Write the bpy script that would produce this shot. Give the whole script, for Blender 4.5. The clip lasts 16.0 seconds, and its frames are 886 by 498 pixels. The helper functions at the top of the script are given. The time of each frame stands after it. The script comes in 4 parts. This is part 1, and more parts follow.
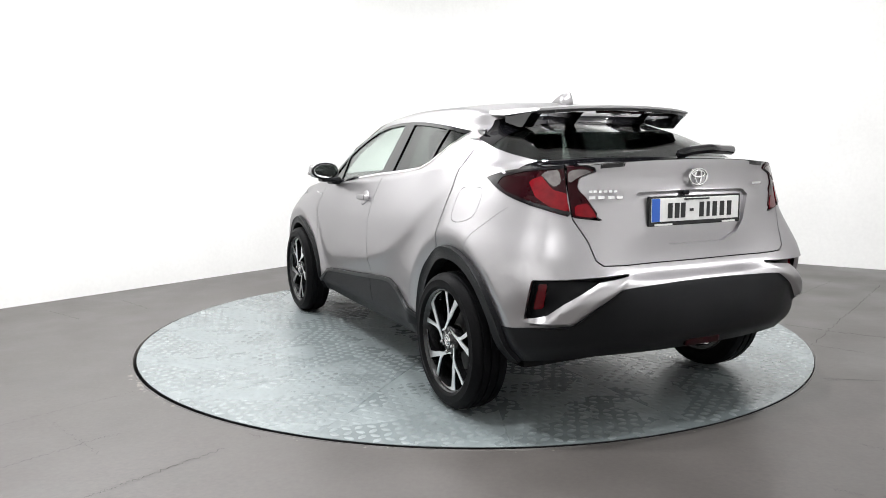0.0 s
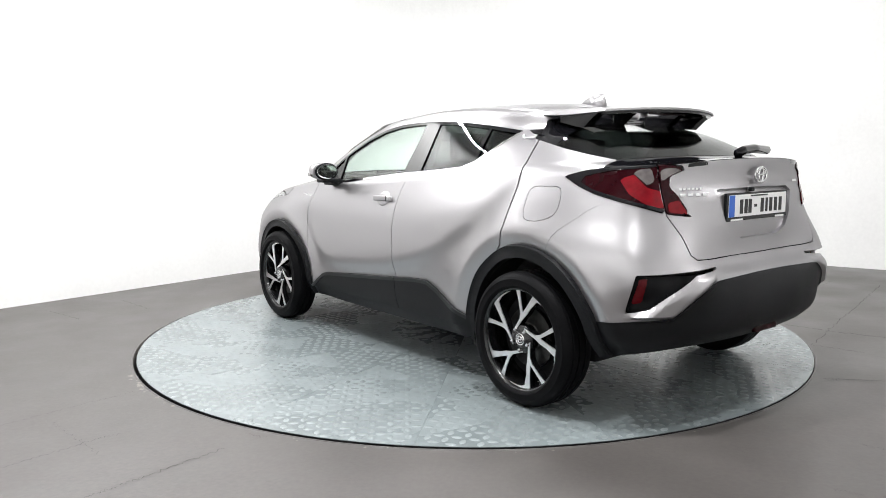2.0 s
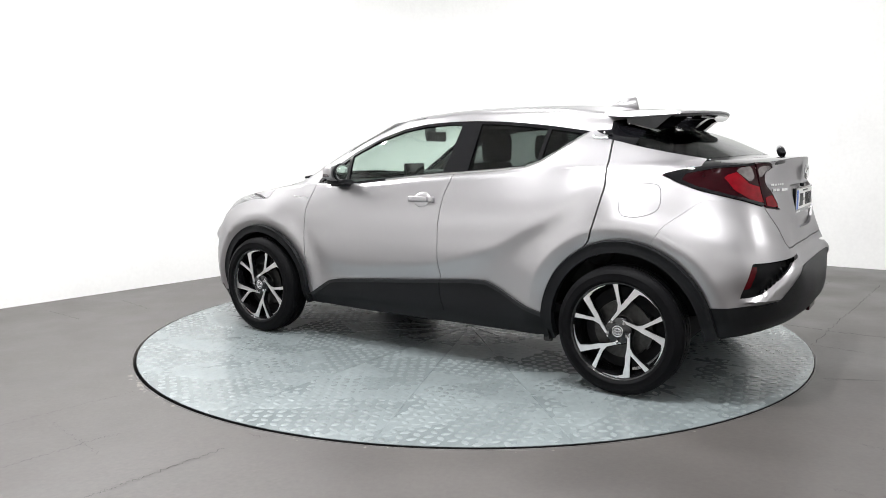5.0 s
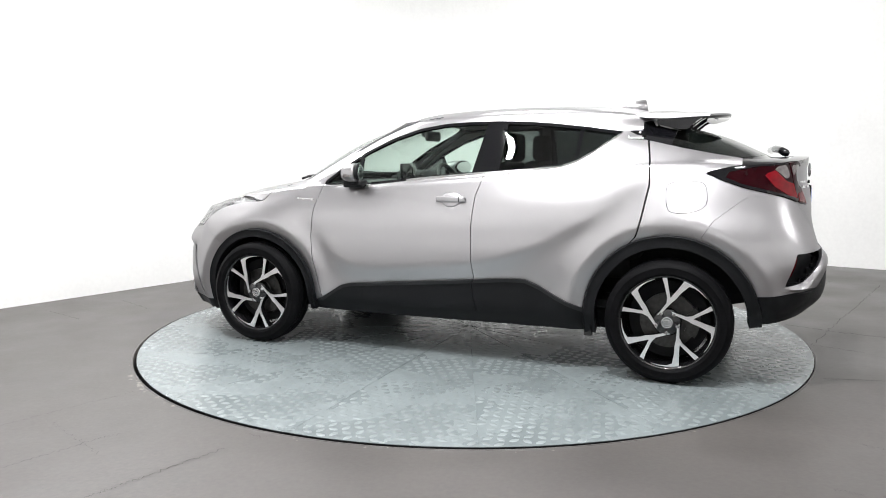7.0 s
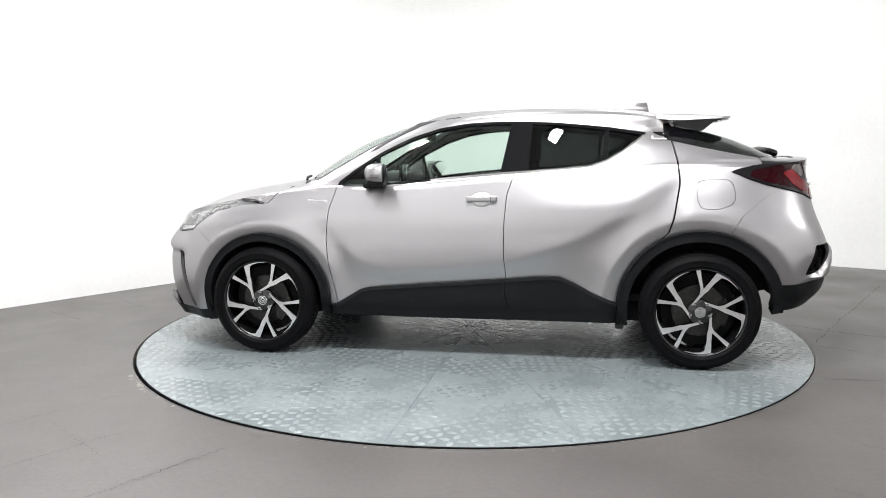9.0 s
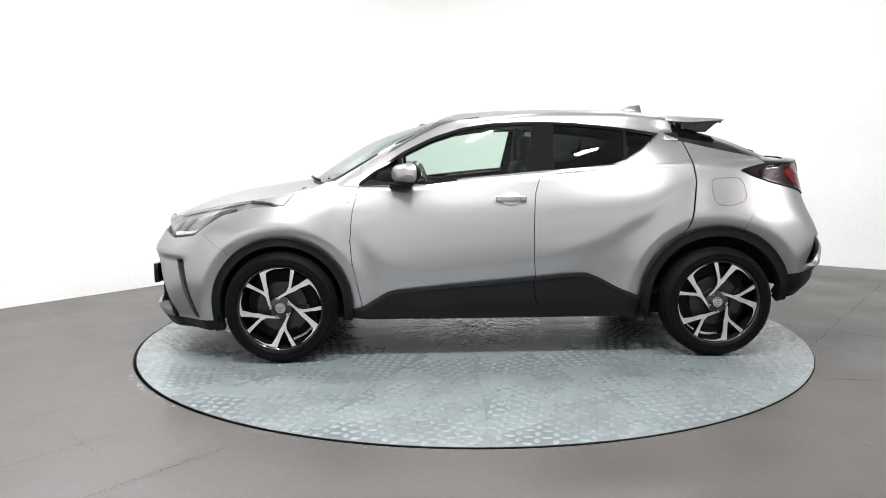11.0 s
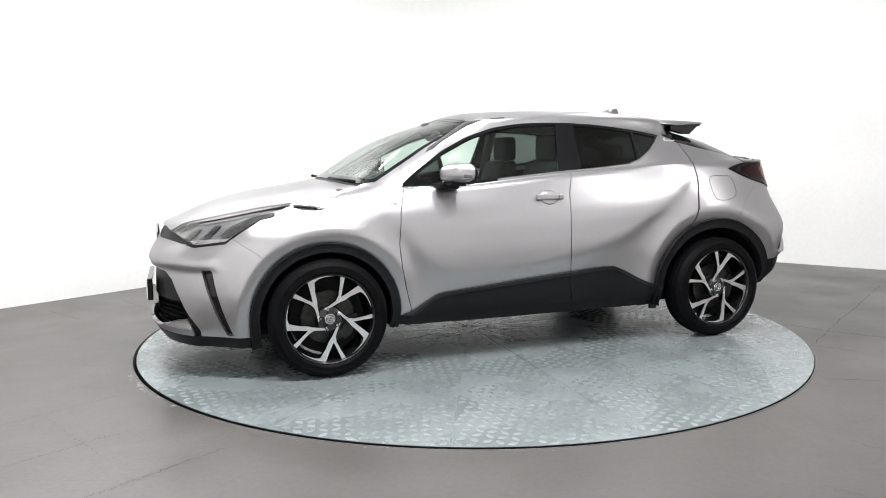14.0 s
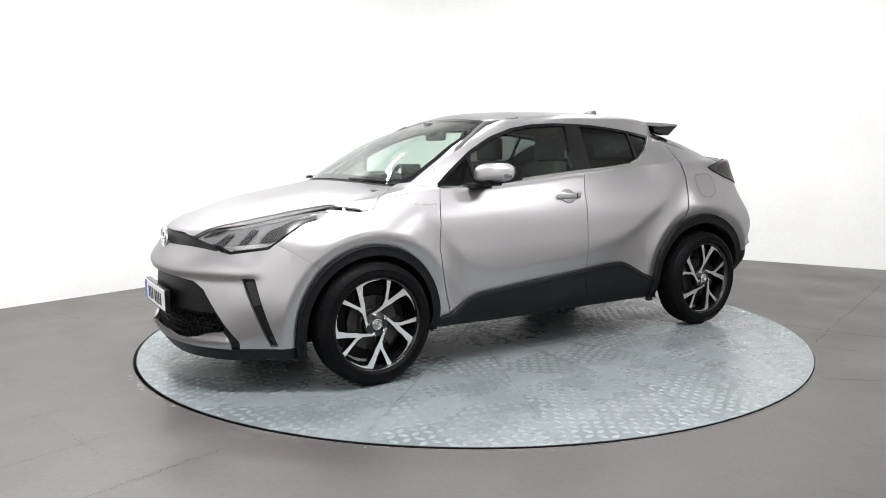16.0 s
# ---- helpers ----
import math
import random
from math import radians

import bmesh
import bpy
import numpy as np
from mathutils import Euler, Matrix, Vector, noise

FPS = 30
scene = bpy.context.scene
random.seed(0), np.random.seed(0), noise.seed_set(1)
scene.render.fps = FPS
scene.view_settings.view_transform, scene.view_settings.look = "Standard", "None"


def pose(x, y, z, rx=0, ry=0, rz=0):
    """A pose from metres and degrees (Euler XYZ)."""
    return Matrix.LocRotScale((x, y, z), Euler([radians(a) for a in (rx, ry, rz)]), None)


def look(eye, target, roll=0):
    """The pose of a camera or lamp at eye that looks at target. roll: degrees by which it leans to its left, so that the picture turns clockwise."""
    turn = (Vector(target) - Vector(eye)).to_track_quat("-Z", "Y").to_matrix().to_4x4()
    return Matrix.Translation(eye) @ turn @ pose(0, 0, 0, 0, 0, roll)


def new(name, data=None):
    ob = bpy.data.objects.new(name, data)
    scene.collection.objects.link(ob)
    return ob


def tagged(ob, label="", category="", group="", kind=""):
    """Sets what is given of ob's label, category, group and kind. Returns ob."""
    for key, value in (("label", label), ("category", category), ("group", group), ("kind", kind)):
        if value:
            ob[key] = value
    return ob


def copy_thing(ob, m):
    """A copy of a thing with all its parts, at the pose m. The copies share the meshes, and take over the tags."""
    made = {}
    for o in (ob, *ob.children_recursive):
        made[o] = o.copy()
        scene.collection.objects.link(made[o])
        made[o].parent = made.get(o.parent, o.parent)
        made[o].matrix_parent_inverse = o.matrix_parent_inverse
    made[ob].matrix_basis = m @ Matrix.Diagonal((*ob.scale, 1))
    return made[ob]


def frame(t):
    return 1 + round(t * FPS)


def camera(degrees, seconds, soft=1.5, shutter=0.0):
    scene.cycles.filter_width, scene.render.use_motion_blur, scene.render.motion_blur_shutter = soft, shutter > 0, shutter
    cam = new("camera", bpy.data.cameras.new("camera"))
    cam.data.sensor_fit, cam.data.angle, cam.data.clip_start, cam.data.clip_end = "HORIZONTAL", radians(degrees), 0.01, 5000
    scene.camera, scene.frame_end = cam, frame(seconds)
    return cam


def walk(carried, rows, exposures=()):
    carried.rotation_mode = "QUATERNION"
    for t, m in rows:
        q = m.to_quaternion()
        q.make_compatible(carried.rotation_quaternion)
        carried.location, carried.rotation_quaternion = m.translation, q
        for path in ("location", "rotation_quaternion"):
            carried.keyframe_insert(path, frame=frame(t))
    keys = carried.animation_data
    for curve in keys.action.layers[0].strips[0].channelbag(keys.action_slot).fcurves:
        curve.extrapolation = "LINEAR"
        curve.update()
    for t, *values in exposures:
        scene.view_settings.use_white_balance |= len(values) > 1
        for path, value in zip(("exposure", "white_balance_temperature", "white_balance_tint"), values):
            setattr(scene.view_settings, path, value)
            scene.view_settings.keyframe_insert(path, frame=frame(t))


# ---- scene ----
cam = camera(62.044, 16.0, soft=0.9)
EYE = (0.0, -5.245, 1.233)
AIM = (-0.2936, 4.6707, -0.0292)
walk(cam, [(0.0, look(EYE, AIM, -0.47)), (16.0, look(EYE, AIM, -0.47))])

# ---- light ----
world = bpy.data.worlds.new("world")
scene.world = world
world.use_nodes = True
world.node_tree.nodes["Background"].inputs[0].default_value = (0.8, 0.85, 0.9, 1)
world.node_tree.nodes["Background"].inputs[1].default_value = 0.05
scene.view_settings.exposure = 0.0
CEILING = 4.2
LAMP_WATTS = 77
# x, y, length, share of the power
# the lamp at x 5.5 is added fill, brightening the wall the doors mirror
LAMP_PLACES = [(0.35, -2.40, 0.34, 1.6), (1.75, -2.57, 0.34, 1.0), (-1.35, -2.35, 0.34, 1.5), (-3.30, 0.55, 0.5, 1.65), (5.5, -2.3, 0.5, 0.75), (0.1, 0.7, 0.5, 1.1),
               (-1.9, 1.8, 0.5, 0.65), (2.5, 1.3, 0.5, 0.35), (2.0, 3.3, 0.5, 0.6), (0.4, -4.3, 0.5, 0.25)]


# ---- materials ----
def material(name, color, rough=0.5, metal=0.0, grain=0.0, scale=60.0, stain=0.0, stain_scale=2.0, bump=0.0, bump_scale=80.0, coat=0.0, spec=0.5, rough_var=0.0, edge=1.0):
    m = bpy.data.materials.new(name)
    m.use_nodes = True
    nt = m.node_tree
    b = nt.nodes["Principled BSDF"]
    b.inputs["Base Color"].default_value = (*color, 1)
    b.inputs["Roughness"].default_value = rough
    b.inputs["Metallic"].default_value = metal
    b.inputs["Coat Weight"].default_value = coat
    b.inputs["Coat Roughness"].default_value = 0.03
    b.inputs["Specular IOR Level"].default_value = spec
    b.inputs["Specular Tint"].default_value = (edge, edge, edge, 1)
    pos = nt.nodes.new("ShaderNodeTexCoord").outputs["Object"]
    out = None
    for amount, size in ((grain, scale), (stain, stain_scale)):
        if amount:
            n = nt.nodes.new("ShaderNodeTexNoise")
            n.inputs["Scale"].default_value, n.inputs["Detail"].default_value = size, 6
            nt.links.new(pos, n.inputs["Vector"])
            ramp = nt.nodes.new("ShaderNodeMapRange")
            ramp.inputs["From Min"].default_value, ramp.inputs["From Max"].default_value = 0.3, 0.7
            ramp.inputs["To Min"].default_value, ramp.inputs["To Max"].default_value = 1 - amount, 1 + amount
            nt.links.new(n.outputs["Fac"], ramp.inputs["Value"])
            mix = nt.nodes.new("ShaderNodeVectorMath")
            mix.operation = "MULTIPLY"
            if out is None:
                mix.inputs[0].default_value = color
            else:
                nt.links.new(out, mix.inputs[0])
            nt.links.new(ramp.outputs[0], mix.inputs[1])
            out = mix.outputs[0]
            if rough_var and size == stain_scale:
                r = nt.nodes.new("ShaderNodeMapRange")
                r.inputs["From Min"].default_value, r.inputs["From Max"].default_value = 0.3, 0.7
                r.inputs["To Min"].default_value, r.inputs["To Max"].default_value = rough - rough_var, rough + rough_var
                nt.links.new(n.outputs["Fac"], r.inputs["Value"])
                nt.links.new(r.outputs[0], b.inputs["Roughness"])
    if out is not None:
        nt.links.new(out, b.inputs["Base Color"])
    if bump:
        n = nt.nodes.new("ShaderNodeTexNoise")
        n.inputs["Scale"].default_value, n.inputs["Detail"].default_value = bump_scale, 5
        nt.links.new(pos, n.inputs["Vector"])
        k = nt.nodes.new("ShaderNodeBump")
        k.inputs["Strength"].default_value, k.inputs["Distance"].default_value = bump, 0.004
        nt.links.new(n.outputs["Fac"], k.inputs["Height"])
        nt.links.new(k.outputs[0], b.inputs["Normal"])
    return m


def glass(name, tint, gloss_rough=0.0):
    """Clear tinted sheet: what passes through is tinted, and it gleams by Fresnel."""
    m = bpy.data.materials.new(name)
    m.use_nodes = True
    nt = m.node_tree
    nt.nodes.clear()
    t = nt.nodes.new("ShaderNodeBsdfTransparent")
    t.inputs[0].default_value = (*tint, 1)
    g = nt.nodes.new("ShaderNodeBsdfGlossy")
    g.inputs["Roughness"].default_value = gloss_rough
    w = nt.nodes.new("ShaderNodeLayerWeight")
    w.inputs[0].default_value = 0.5
    p = nt.nodes.new("ShaderNodeMath")
    p.operation, p.inputs[1].default_value = "POWER", 4.0
    f = nt.nodes.new("ShaderNodeMath")
    f.operation, f.inputs[1].default_value, f.inputs[2].default_value = "MULTIPLY_ADD", 0.75, 0.035
    nt.links.new(w.outputs["Facing"], p.inputs[0])
    nt.links.new(p.outputs[0], f.inputs[0])
    mix = nt.nodes.new("ShaderNodeMixShader")
    o = nt.nodes.new("ShaderNodeOutputMaterial")
    nt.links.new(f.outputs[0], mix.inputs[0])
    nt.links.new(t.outputs[0], mix.inputs[1])
    nt.links.new(g.outputs[0], mix.inputs[2])
    nt.links.new(mix.outputs[0], o.inputs[0])
    return m


def glow(name, color, strength):
    m = bpy.data.materials.new(name)
    m.use_nodes = True
    b = m.node_tree.nodes["Principled BSDF"]
    b.inputs["Base Color"].default_value = (*color, 1)
    b.inputs["Emission Color"].default_value = (*color, 1)
    b.inputs["Emission Strength"].default_value = strength
    return m


WALL = material("white wall paint", (0.86, 0.86, 0.85), 0.7, grain=0.02, scale=30, stain=0.03, stain_scale=1.2, bump=0.1, bump_scale=120)
# tone of the unseen west wall, set by the bounce and reflections it gives
SIDEWALL = material("unseen wall grey", (0.80, 0.80, 0.79), 0.7, grain=0.03, scale=30, stain=0.05, stain_scale=1.2, bump=0.1, bump_scale=120)
CEIL = material("ceiling paint", (0.72, 0.72, 0.72), 0.8, stain=0.03)
FLOOR = material("grey painted concrete", (0.067, 0.0615, 0.058), 0.42, grain=0.10, scale=45, stain=0.14, stain_scale=1.3, bump=0.12, bump_scale=60, rough_var=0.1)
CONCRETE = material("bare broken concrete", (0.24, 0.23, 0.21), 0.85, grain=0.3, scale=40, bump=0.3, bump_scale=90)
JOINT = material("dark joint filler", (0.036, 0.033, 0.031), 0.8, grain=0.2)
STEEL = material("painted tread plate", (0.180, 0.208, 0.214), 0.27, metal=0.1, spec=0.8, grain=0.07, scale=25, stain=0.12, stain_scale=2.2, bump=0.08, bump_scale=90, rough_var=0.1)
LUG = material("worn tread lugs", (0.188, 0.215, 0.220), 0.30, metal=0.1, spec=0.8, grain=0.16, scale=14, stain=0.2, stain_scale=1.6, rough_var=0.08)
RIMSTEEL = material("worn steel edge", (0.13, 0.13, 0.128), 0.45, metal=0.4, grain=0.2, scale=20, stain=0.2)
PAINT = material("silver metallic paint", (0.43, 0.42, 0.432), 0.32, metal=0.92, grain=0.05, scale=700, bump=0.02, bump_scale=1400, coat=0.22, edge=0.5)
BLACKGLOSS = material("piano black", (0.004, 0.004, 0.005), 0.022, coat=0.0, spec=0.4, grain=0.1, scale=10)
PLASTIC = material("textured black plastic", (0.006, 0.0064, 0.0075), 0.48, grain=0.1, scale=200, bump=0.15, bump_scale=600, stain=0.15, stain_scale=4, spec=0.17)
SATIN = material("satin black plastic", (0.008, 0.0085, 0.0095), 0.3, grain=0.1, scale=150, bump=0.05, bump_scale=500, spec=0.4)
DARK = material("black underbody", (0.010, 0.010, 0.011), 0.85, grain=0.3, scale=12, spec=0.15)
RUBBER = material("tyre rubber", (0.0042, 0.0042, 0.0048), 0.5, grain=0.2, scale=60, bump=0.2, bump_scale=150, stain=0.2, stain_scale=7, spec=0.05)
ALLOY = material("machined alloy", (0.80, 0.80, 0.81), 0.30, metal=1.0, grain=0.06, scale=40, bump=0.02, bump_scale=400)
BLACKALLOY = material("black wheel lacquer", (0.008, 0.008, 0.009), 0.25, metal=0.3, grain=0.2, scale=15, coat=0.4)
DISC = material("brake steel", (0.05, 0.049, 0.048), 0.42, metal=1.0, grain=0.2, scale=50)
CHROME = material("chrome", (0.75, 0.75, 0.76), 0.08, metal=1.0, grain=0.04, scale=20)
SEATCLOTH = material("black seat cloth", (0.012, 0.012, 0.013), 0.85, grain=0.2, scale=150, bump=0.2, bump_scale=300, stain=0.15)
TRIM = material("dark cabin trim", (0.03, 0.03, 0.032), 0.6, grain=0.15, scale=80, bump=0.1, bump_scale=200)
HEADLINER = material("grey headliner", (0.20, 0.20, 0.19), 0.9, grain=0.1, scale=90)
REDLENS = material("red lamp lens", (0.115, 0.0018, 0.005), 0.10, coat=0.1, spec=0.2, grain=0.25, scale=22, stain=0.2, stain_scale=9)
DARKRED = material("dark red lens", (0.013, 0.0008, 0.002), 0.08, coat=0.05, spec=0.14, grain=0.2, scale=30)
REFLEX = material("red reflex plastic", (0.11, 0.003, 0.007), 0.15, grain=0.2, scale=60, bump=0.2, bump_scale=300, spec=0.3)
CLEARLENS = material("grey clear lens", (0.13, 0.115, 0.115), 0.15, metal=0.5, coat=0.7, grain=0.3, scale=25)
LENS = material("headlamp reflector", (0.36, 0.36, 0.37), 0.22, metal=0.6, grain=0.1, scale=30)
LAMPDARK = material("headlamp inner grey", (0.05, 0.05, 0.052), 0.25, metal=0.3, grain=0.2, scale=20)
PLATE = material("white plate", (0.78, 0.78, 0.77), 0.4, grain=0.03, scale=60)
PLATEBLUE = material("blue plate band", (0.02, 0.11, 0.50), 0.4, grain=0.05, scale=60)
INK = material("black print", (0.015, 0.015, 0.016), 0.5, grain=0.1, scale=50)
WINDOW = glass("green tinted glass", (0.90, 0.955, 0.925))
PRIVACY = glass("dark privacy glass", (0.36, 0.385, 0.378))
CLEAR = glass("clear lamp cover", (0.95, 0.95, 0.95))
PANEL = glow("lamp diffuser", (1.0, 0.98, 0.95), 6.0)


# ---- mesh helpers ----
def make_mesh(name, V, F, mat, smooth_faces=True):
    me = bpy.data.meshes.new(name)
    me.from_pydata(np.asarray(V)[:, :3].tolist(), [], [list(map(int, f)) for f in F])
    me.materials.append(mat)
    me.polygons.foreach_set("use_smooth", [smooth_faces] * len(me.polygons))
    me.update()
    return me


def link(name, me, parent=None, label=""):
    ob = new(name, me)
    if parent is not None:
        ob.parent = parent
    return tagged(ob, label)


def part(name, bm, mat, parent=None, label="", smooth_faces=False):
    """Links a bmesh as one object."""
    me = bpy.data.meshes.new(name)
    bm.to_mesh(me)
    bm.free()
    me.materials.append(mat)
    me.polygons.foreach_set("use_smooth", [smooth_faces] * len(me.polygons))
    return link(name, me, parent, label)


def sheet(name, VF, mat, parent, label=""):
    """Links a point and face array as one smooth object, with sharp rims."""
    V, F = VF
    me = make_mesh(name, V, F, mat)
    me.set_sharp_from_angle(angle=radians(38))
    return link(name, me, parent, label)


def box_bm(size, at=(0, 0, 0), bevel=0.0, turn=None, segments=2):
    bm = bmesh.new()
    bmesh.ops.create_cube(bm, size=1)
    bmesh.ops.scale(bm, vec=size, verts=bm.verts)
    if bevel:
        bmesh.ops.bevel(bm, geom=list(bm.edges), offset=bevel, segments=segments, profile=0.6, affect="EDGES")
    if turn is not None:
        bmesh.ops.transform(bm, matrix=turn, verts=bm.verts)
    bmesh.ops.translate(bm, vec=at, verts=bm.verts)
    return bm


def lathe(profile, n=64, closed=False):
    """Turns (radius, y) points about the y axis."""
    prof = np.asarray(profile, float)
    a = np.arange(n) * 2 * math.pi / n
    V = np.stack([prof[:, None, 0] * np.sin(a), np.repeat(prof[:, 1:2], n, 1), prof[:, None, 0] * np.cos(a)], -1).reshape(-1, 3)
    k = len(prof)
    F = []
    for i in range(k if closed else k - 1):
        j = (i + 1) % k
        for c in range(n):
            d = (c + 1) % n
            F.append((i * n + c, i * n + d, j * n + d, j * n + c))
    return V, F


def prism(outline, depth, lift=0.0):
    """A flat outline in (x, z) given thickness along y, from lift to lift - depth."""
    P = np.asarray(outline, float)
    n = len(P)
    V = np.vstack([np.stack([P[:, 0], np.full(n, lift), P[:, 1]], 1), np.stack([P[:, 0], np.full(n, lift - depth), P[:, 1]], 1)])
    F = [tuple(range(n)), tuple(range(2 * n - 1, n - 1, -1))]
    F += [((i + 1) % n, i, n + i, n + (i + 1) % n) for i in range(n)]
    return V, F


def tube_bm(points, radius, sides=8):
    P = [Vector(q) for q in points]
    bm = bmesh.new()
    rings = []
    for i, q in enumerate(P):
        d = (P[min(i + 1, len(P) - 1)] - P[max(i - 1, 0)]).normalized()
        u = d.orthogonal().normalized() if not rings else (u - d * u.dot(d)).normalized()
        w = d.cross(u)
        rings.append([bm.verts.new(q + (u * math.cos(k * 2 * math.pi / sides) + w * math.sin(k * 2 * math.pi / sides)) * radius) for k in range(sides)])
    for a, b in zip(rings, rings[1:]):
        for k in range(sides):
            bm.faces.new((a[k], a[(k + 1) % sides], b[(k + 1) % sides], b[k]))
    bm.faces.new(rings[0][::-1])
    bm.faces.new(rings[-1])
    return bm


# ---- the room ----
CORNERS = [(0.0, 5.57), (7.87, 0.24), (1.97, -7.23), (-5.90, -1.90)]


PIT = 0.026


def wall_sweep(name, path, label, paint):
    """A standing wall of 0.15 m along a plan path, solid outwards."""
    bm = bmesh.new()
    P = [Vector(q) for q in path]
    cols = []
    for i, q in enumerate(P):
        d = (P[min(i + 1, len(P) - 1)] - P[max(i - 1, 0)]).normalized()
        out = Vector((-d.y, d.x))
        if out.dot(q) < 0:
            out = -out
        cols.append([bm.verts.new((*(q + out * w), z)) for w, z in ((0, -.15), (0, CEILING), (.15, CEILING), (.15, -.15))])
    for a, b in zip(cols, cols[1:]):
        for k in range(4):
            bm.faces.new((a[k], a[(k + 1) % 4], b[(k + 1) % 4], b[k]))
    bm.faces.new(cols[0])
    bm.faces.new(cols[-1][::-1])
    bmesh.ops.recalc_face_normals(bm, faces=bm.faces)
    tagged(part(name, bm, paint), label, "wall", kind="structure")


def room():
    c = [Vector(q) for q in CORNERS]
    r = 2.3
    a, b = c[0] + (c[3] - c[0]).normalized() * r, c[0] + (c[1] - c[0]).normalized() * r
    bend = [a.lerp(c[0], s).lerp(c[0].lerp(b, s), s) for s in np.linspace(0, 1, 25)]
    wall_sweep("wall_back", [tuple(c[3])] + [tuple(q) for q in bend] + [tuple(c[1])], "plain white painted showroom wall with a rounded corner", WALL)
    # unseen walls added behind the camera; their tones shape the car's reflections
    wall_sweep("wall_south", [tuple(c[1]), tuple(c[2])], "plain white painted showroom wall", WALL)
    wall_sweep("wall_west", [tuple(c[2]), tuple(c[3])], "unseen grey wall closing the room, toned for the car's reflections", SIDEWALL)
    bm = bmesh.new()
    n = 192
    rings = []
    for k, r in enumerate((2.262, 3.2, None)):
        ring = []
        for j in range(n):
            a = j * 2 * math.pi / n
            c, s = math.cos(a), math.sin(a)
            if r is None:
                best = 20
                for i in range(4):
                    (x1, y1), (x2, y2) = CORNERS[i], CORNERS[(i + 1) % 4]
                    ex, ey = x2 - x1, y2 - y1
                    den = c * ey - s * ex
                    if abs(den) > 1e-9:
                        t = (x1 * ey - y1 * ex) / den
                        if t > 0:
                            best = min(best, t)
                rr = best + 0.1
            else:
                rr = r
            ring.append(bm.verts.new((rr * c + (PIT if k == 0 else 0), rr * s, -0.006)))
        rings.append(ring)
    for p, q in zip(rings, rings[1:]):
        for j in range(n):
            bm.faces.new((p[j], q[j], q[(j + 1) % n], p[(j + 1) % n]))
    geo = bmesh.ops.extrude_face_region(bm, geom=list(bm.faces))
    bmesh.ops.translate(bm, vec=(0, 0, -0.2), verts=[v for v in geo["geom"] if isinstance(v, bmesh.types.BMVert)])
    bmesh.ops.recalc_face_normals(bm, faces=bm.faces)
    floor = tagged(part("floor", bm, FLOOR), "grey painted concrete floor with cracks and scuffs", "floor", kind="structure")
    bm = box_bm((16, 15, 0.1), (1, -0.8, CEILING + 0.05))
    tagged(part("ceiling", bm, CEIL), "plain white showroom ceiling", "ceiling", kind="structure")
    # steel ring round the pit, and the pit's dark bottom
    V, F = lathe([(2.252, -0.2), (2.252, -0.006), (2.254, -0.0045), (2.261, -0.0045), (2.263, -0.006), (2.263, -0.2)], 160)
    V = np.stack([V[:, 0] + PIT, V[:, 2], V[:, 1]], 1)
    ring = link("turntable_rim", make_mesh("turntable_rim", V, [f[::-1] for f in F], FLOOR))
    tagged(ring, "worn grey concrete lip of the pit round the turntable", "rim", kind="structure")
    bm = bmesh.new()
    bmesh.ops.create_circle(bm, cap_ends=True, segments=96, radius=2.32)
    bmesh.ops.translate(bm, vec=(0, 0, -0.19), verts=bm.verts)
    tagged(part("turntable_pit", bm, DARK), "dark pit below the turntable", "pit", kind="structure")
    return floor


def crack(points, width, seed, floor):
    """A wandering joint, laid a little proud of the floor."""
    rnd = random.Random(seed)
    bm = bmesh.new()
    prev = None
    P = [Vector(q) for q in points]
    n = 60
    for i in range(n + 1):
        s = i / n * (len(P) - 1)
        k = min(int(s), len(P) - 2)
        q = P[k].lerp(P[k + 1], s - k)
        d = (P[k + 1] - P[k]).normalized()
        side = Vector((-d.y, d.x))
        q = q + side * rnd.uniform(-1, 1) * 0.012
        w = width * rnd.uniform(0.15, 0.8) / 2
        a, b = bm.verts.new((*(q + side * w), -0.004)), bm.verts.new((*(q - side * w), -0.004))
        if prev:
            bm.faces.new((prev[0], prev[1], b, a))
        prev = (a, b)
    bmesh.ops.recalc_face_normals(bm, faces=bm.faces)
    part("floor_crack", bm, JOINT, floor)


def chips(floor):
    """Bare concrete crumbs broken off the pit's lip."""
    rnd = random.Random(11)
    for k in range(26):
        a = radians(rnd.gauss(218, 5) if k < 16 else rnd.uniform(185, 300))
        r = 2.262 + abs(rnd.gauss(.014, .014))
        size = rnd.uniform(.006, .018) if k < 16 else rnd.uniform(.004, .009)
        bm = bmesh.new()
        n = 6
        low = [bm.verts.new((size * rnd.uniform(.6, 1.2) * math.cos(j * math.tau / n), size * rnd.uniform(.5, .9) * math.sin(j * math.tau / n), 0)) for j in range(n)]
        top = [bm.verts.new((v.co.x * .6, v.co.y * .6, size * rnd.uniform(.12, .3))) for v in low]
        for j in range(n):
            bm.faces.new((low[j], low[(j + 1) % n], top[(j + 1) % n], top[j]))
        bm.faces.new(top)
        ob = part("concrete_chip", bm, CONCRETE, floor)
        ob.location = (PIT + r * math.cos(a), r * math.sin(a), -.006)


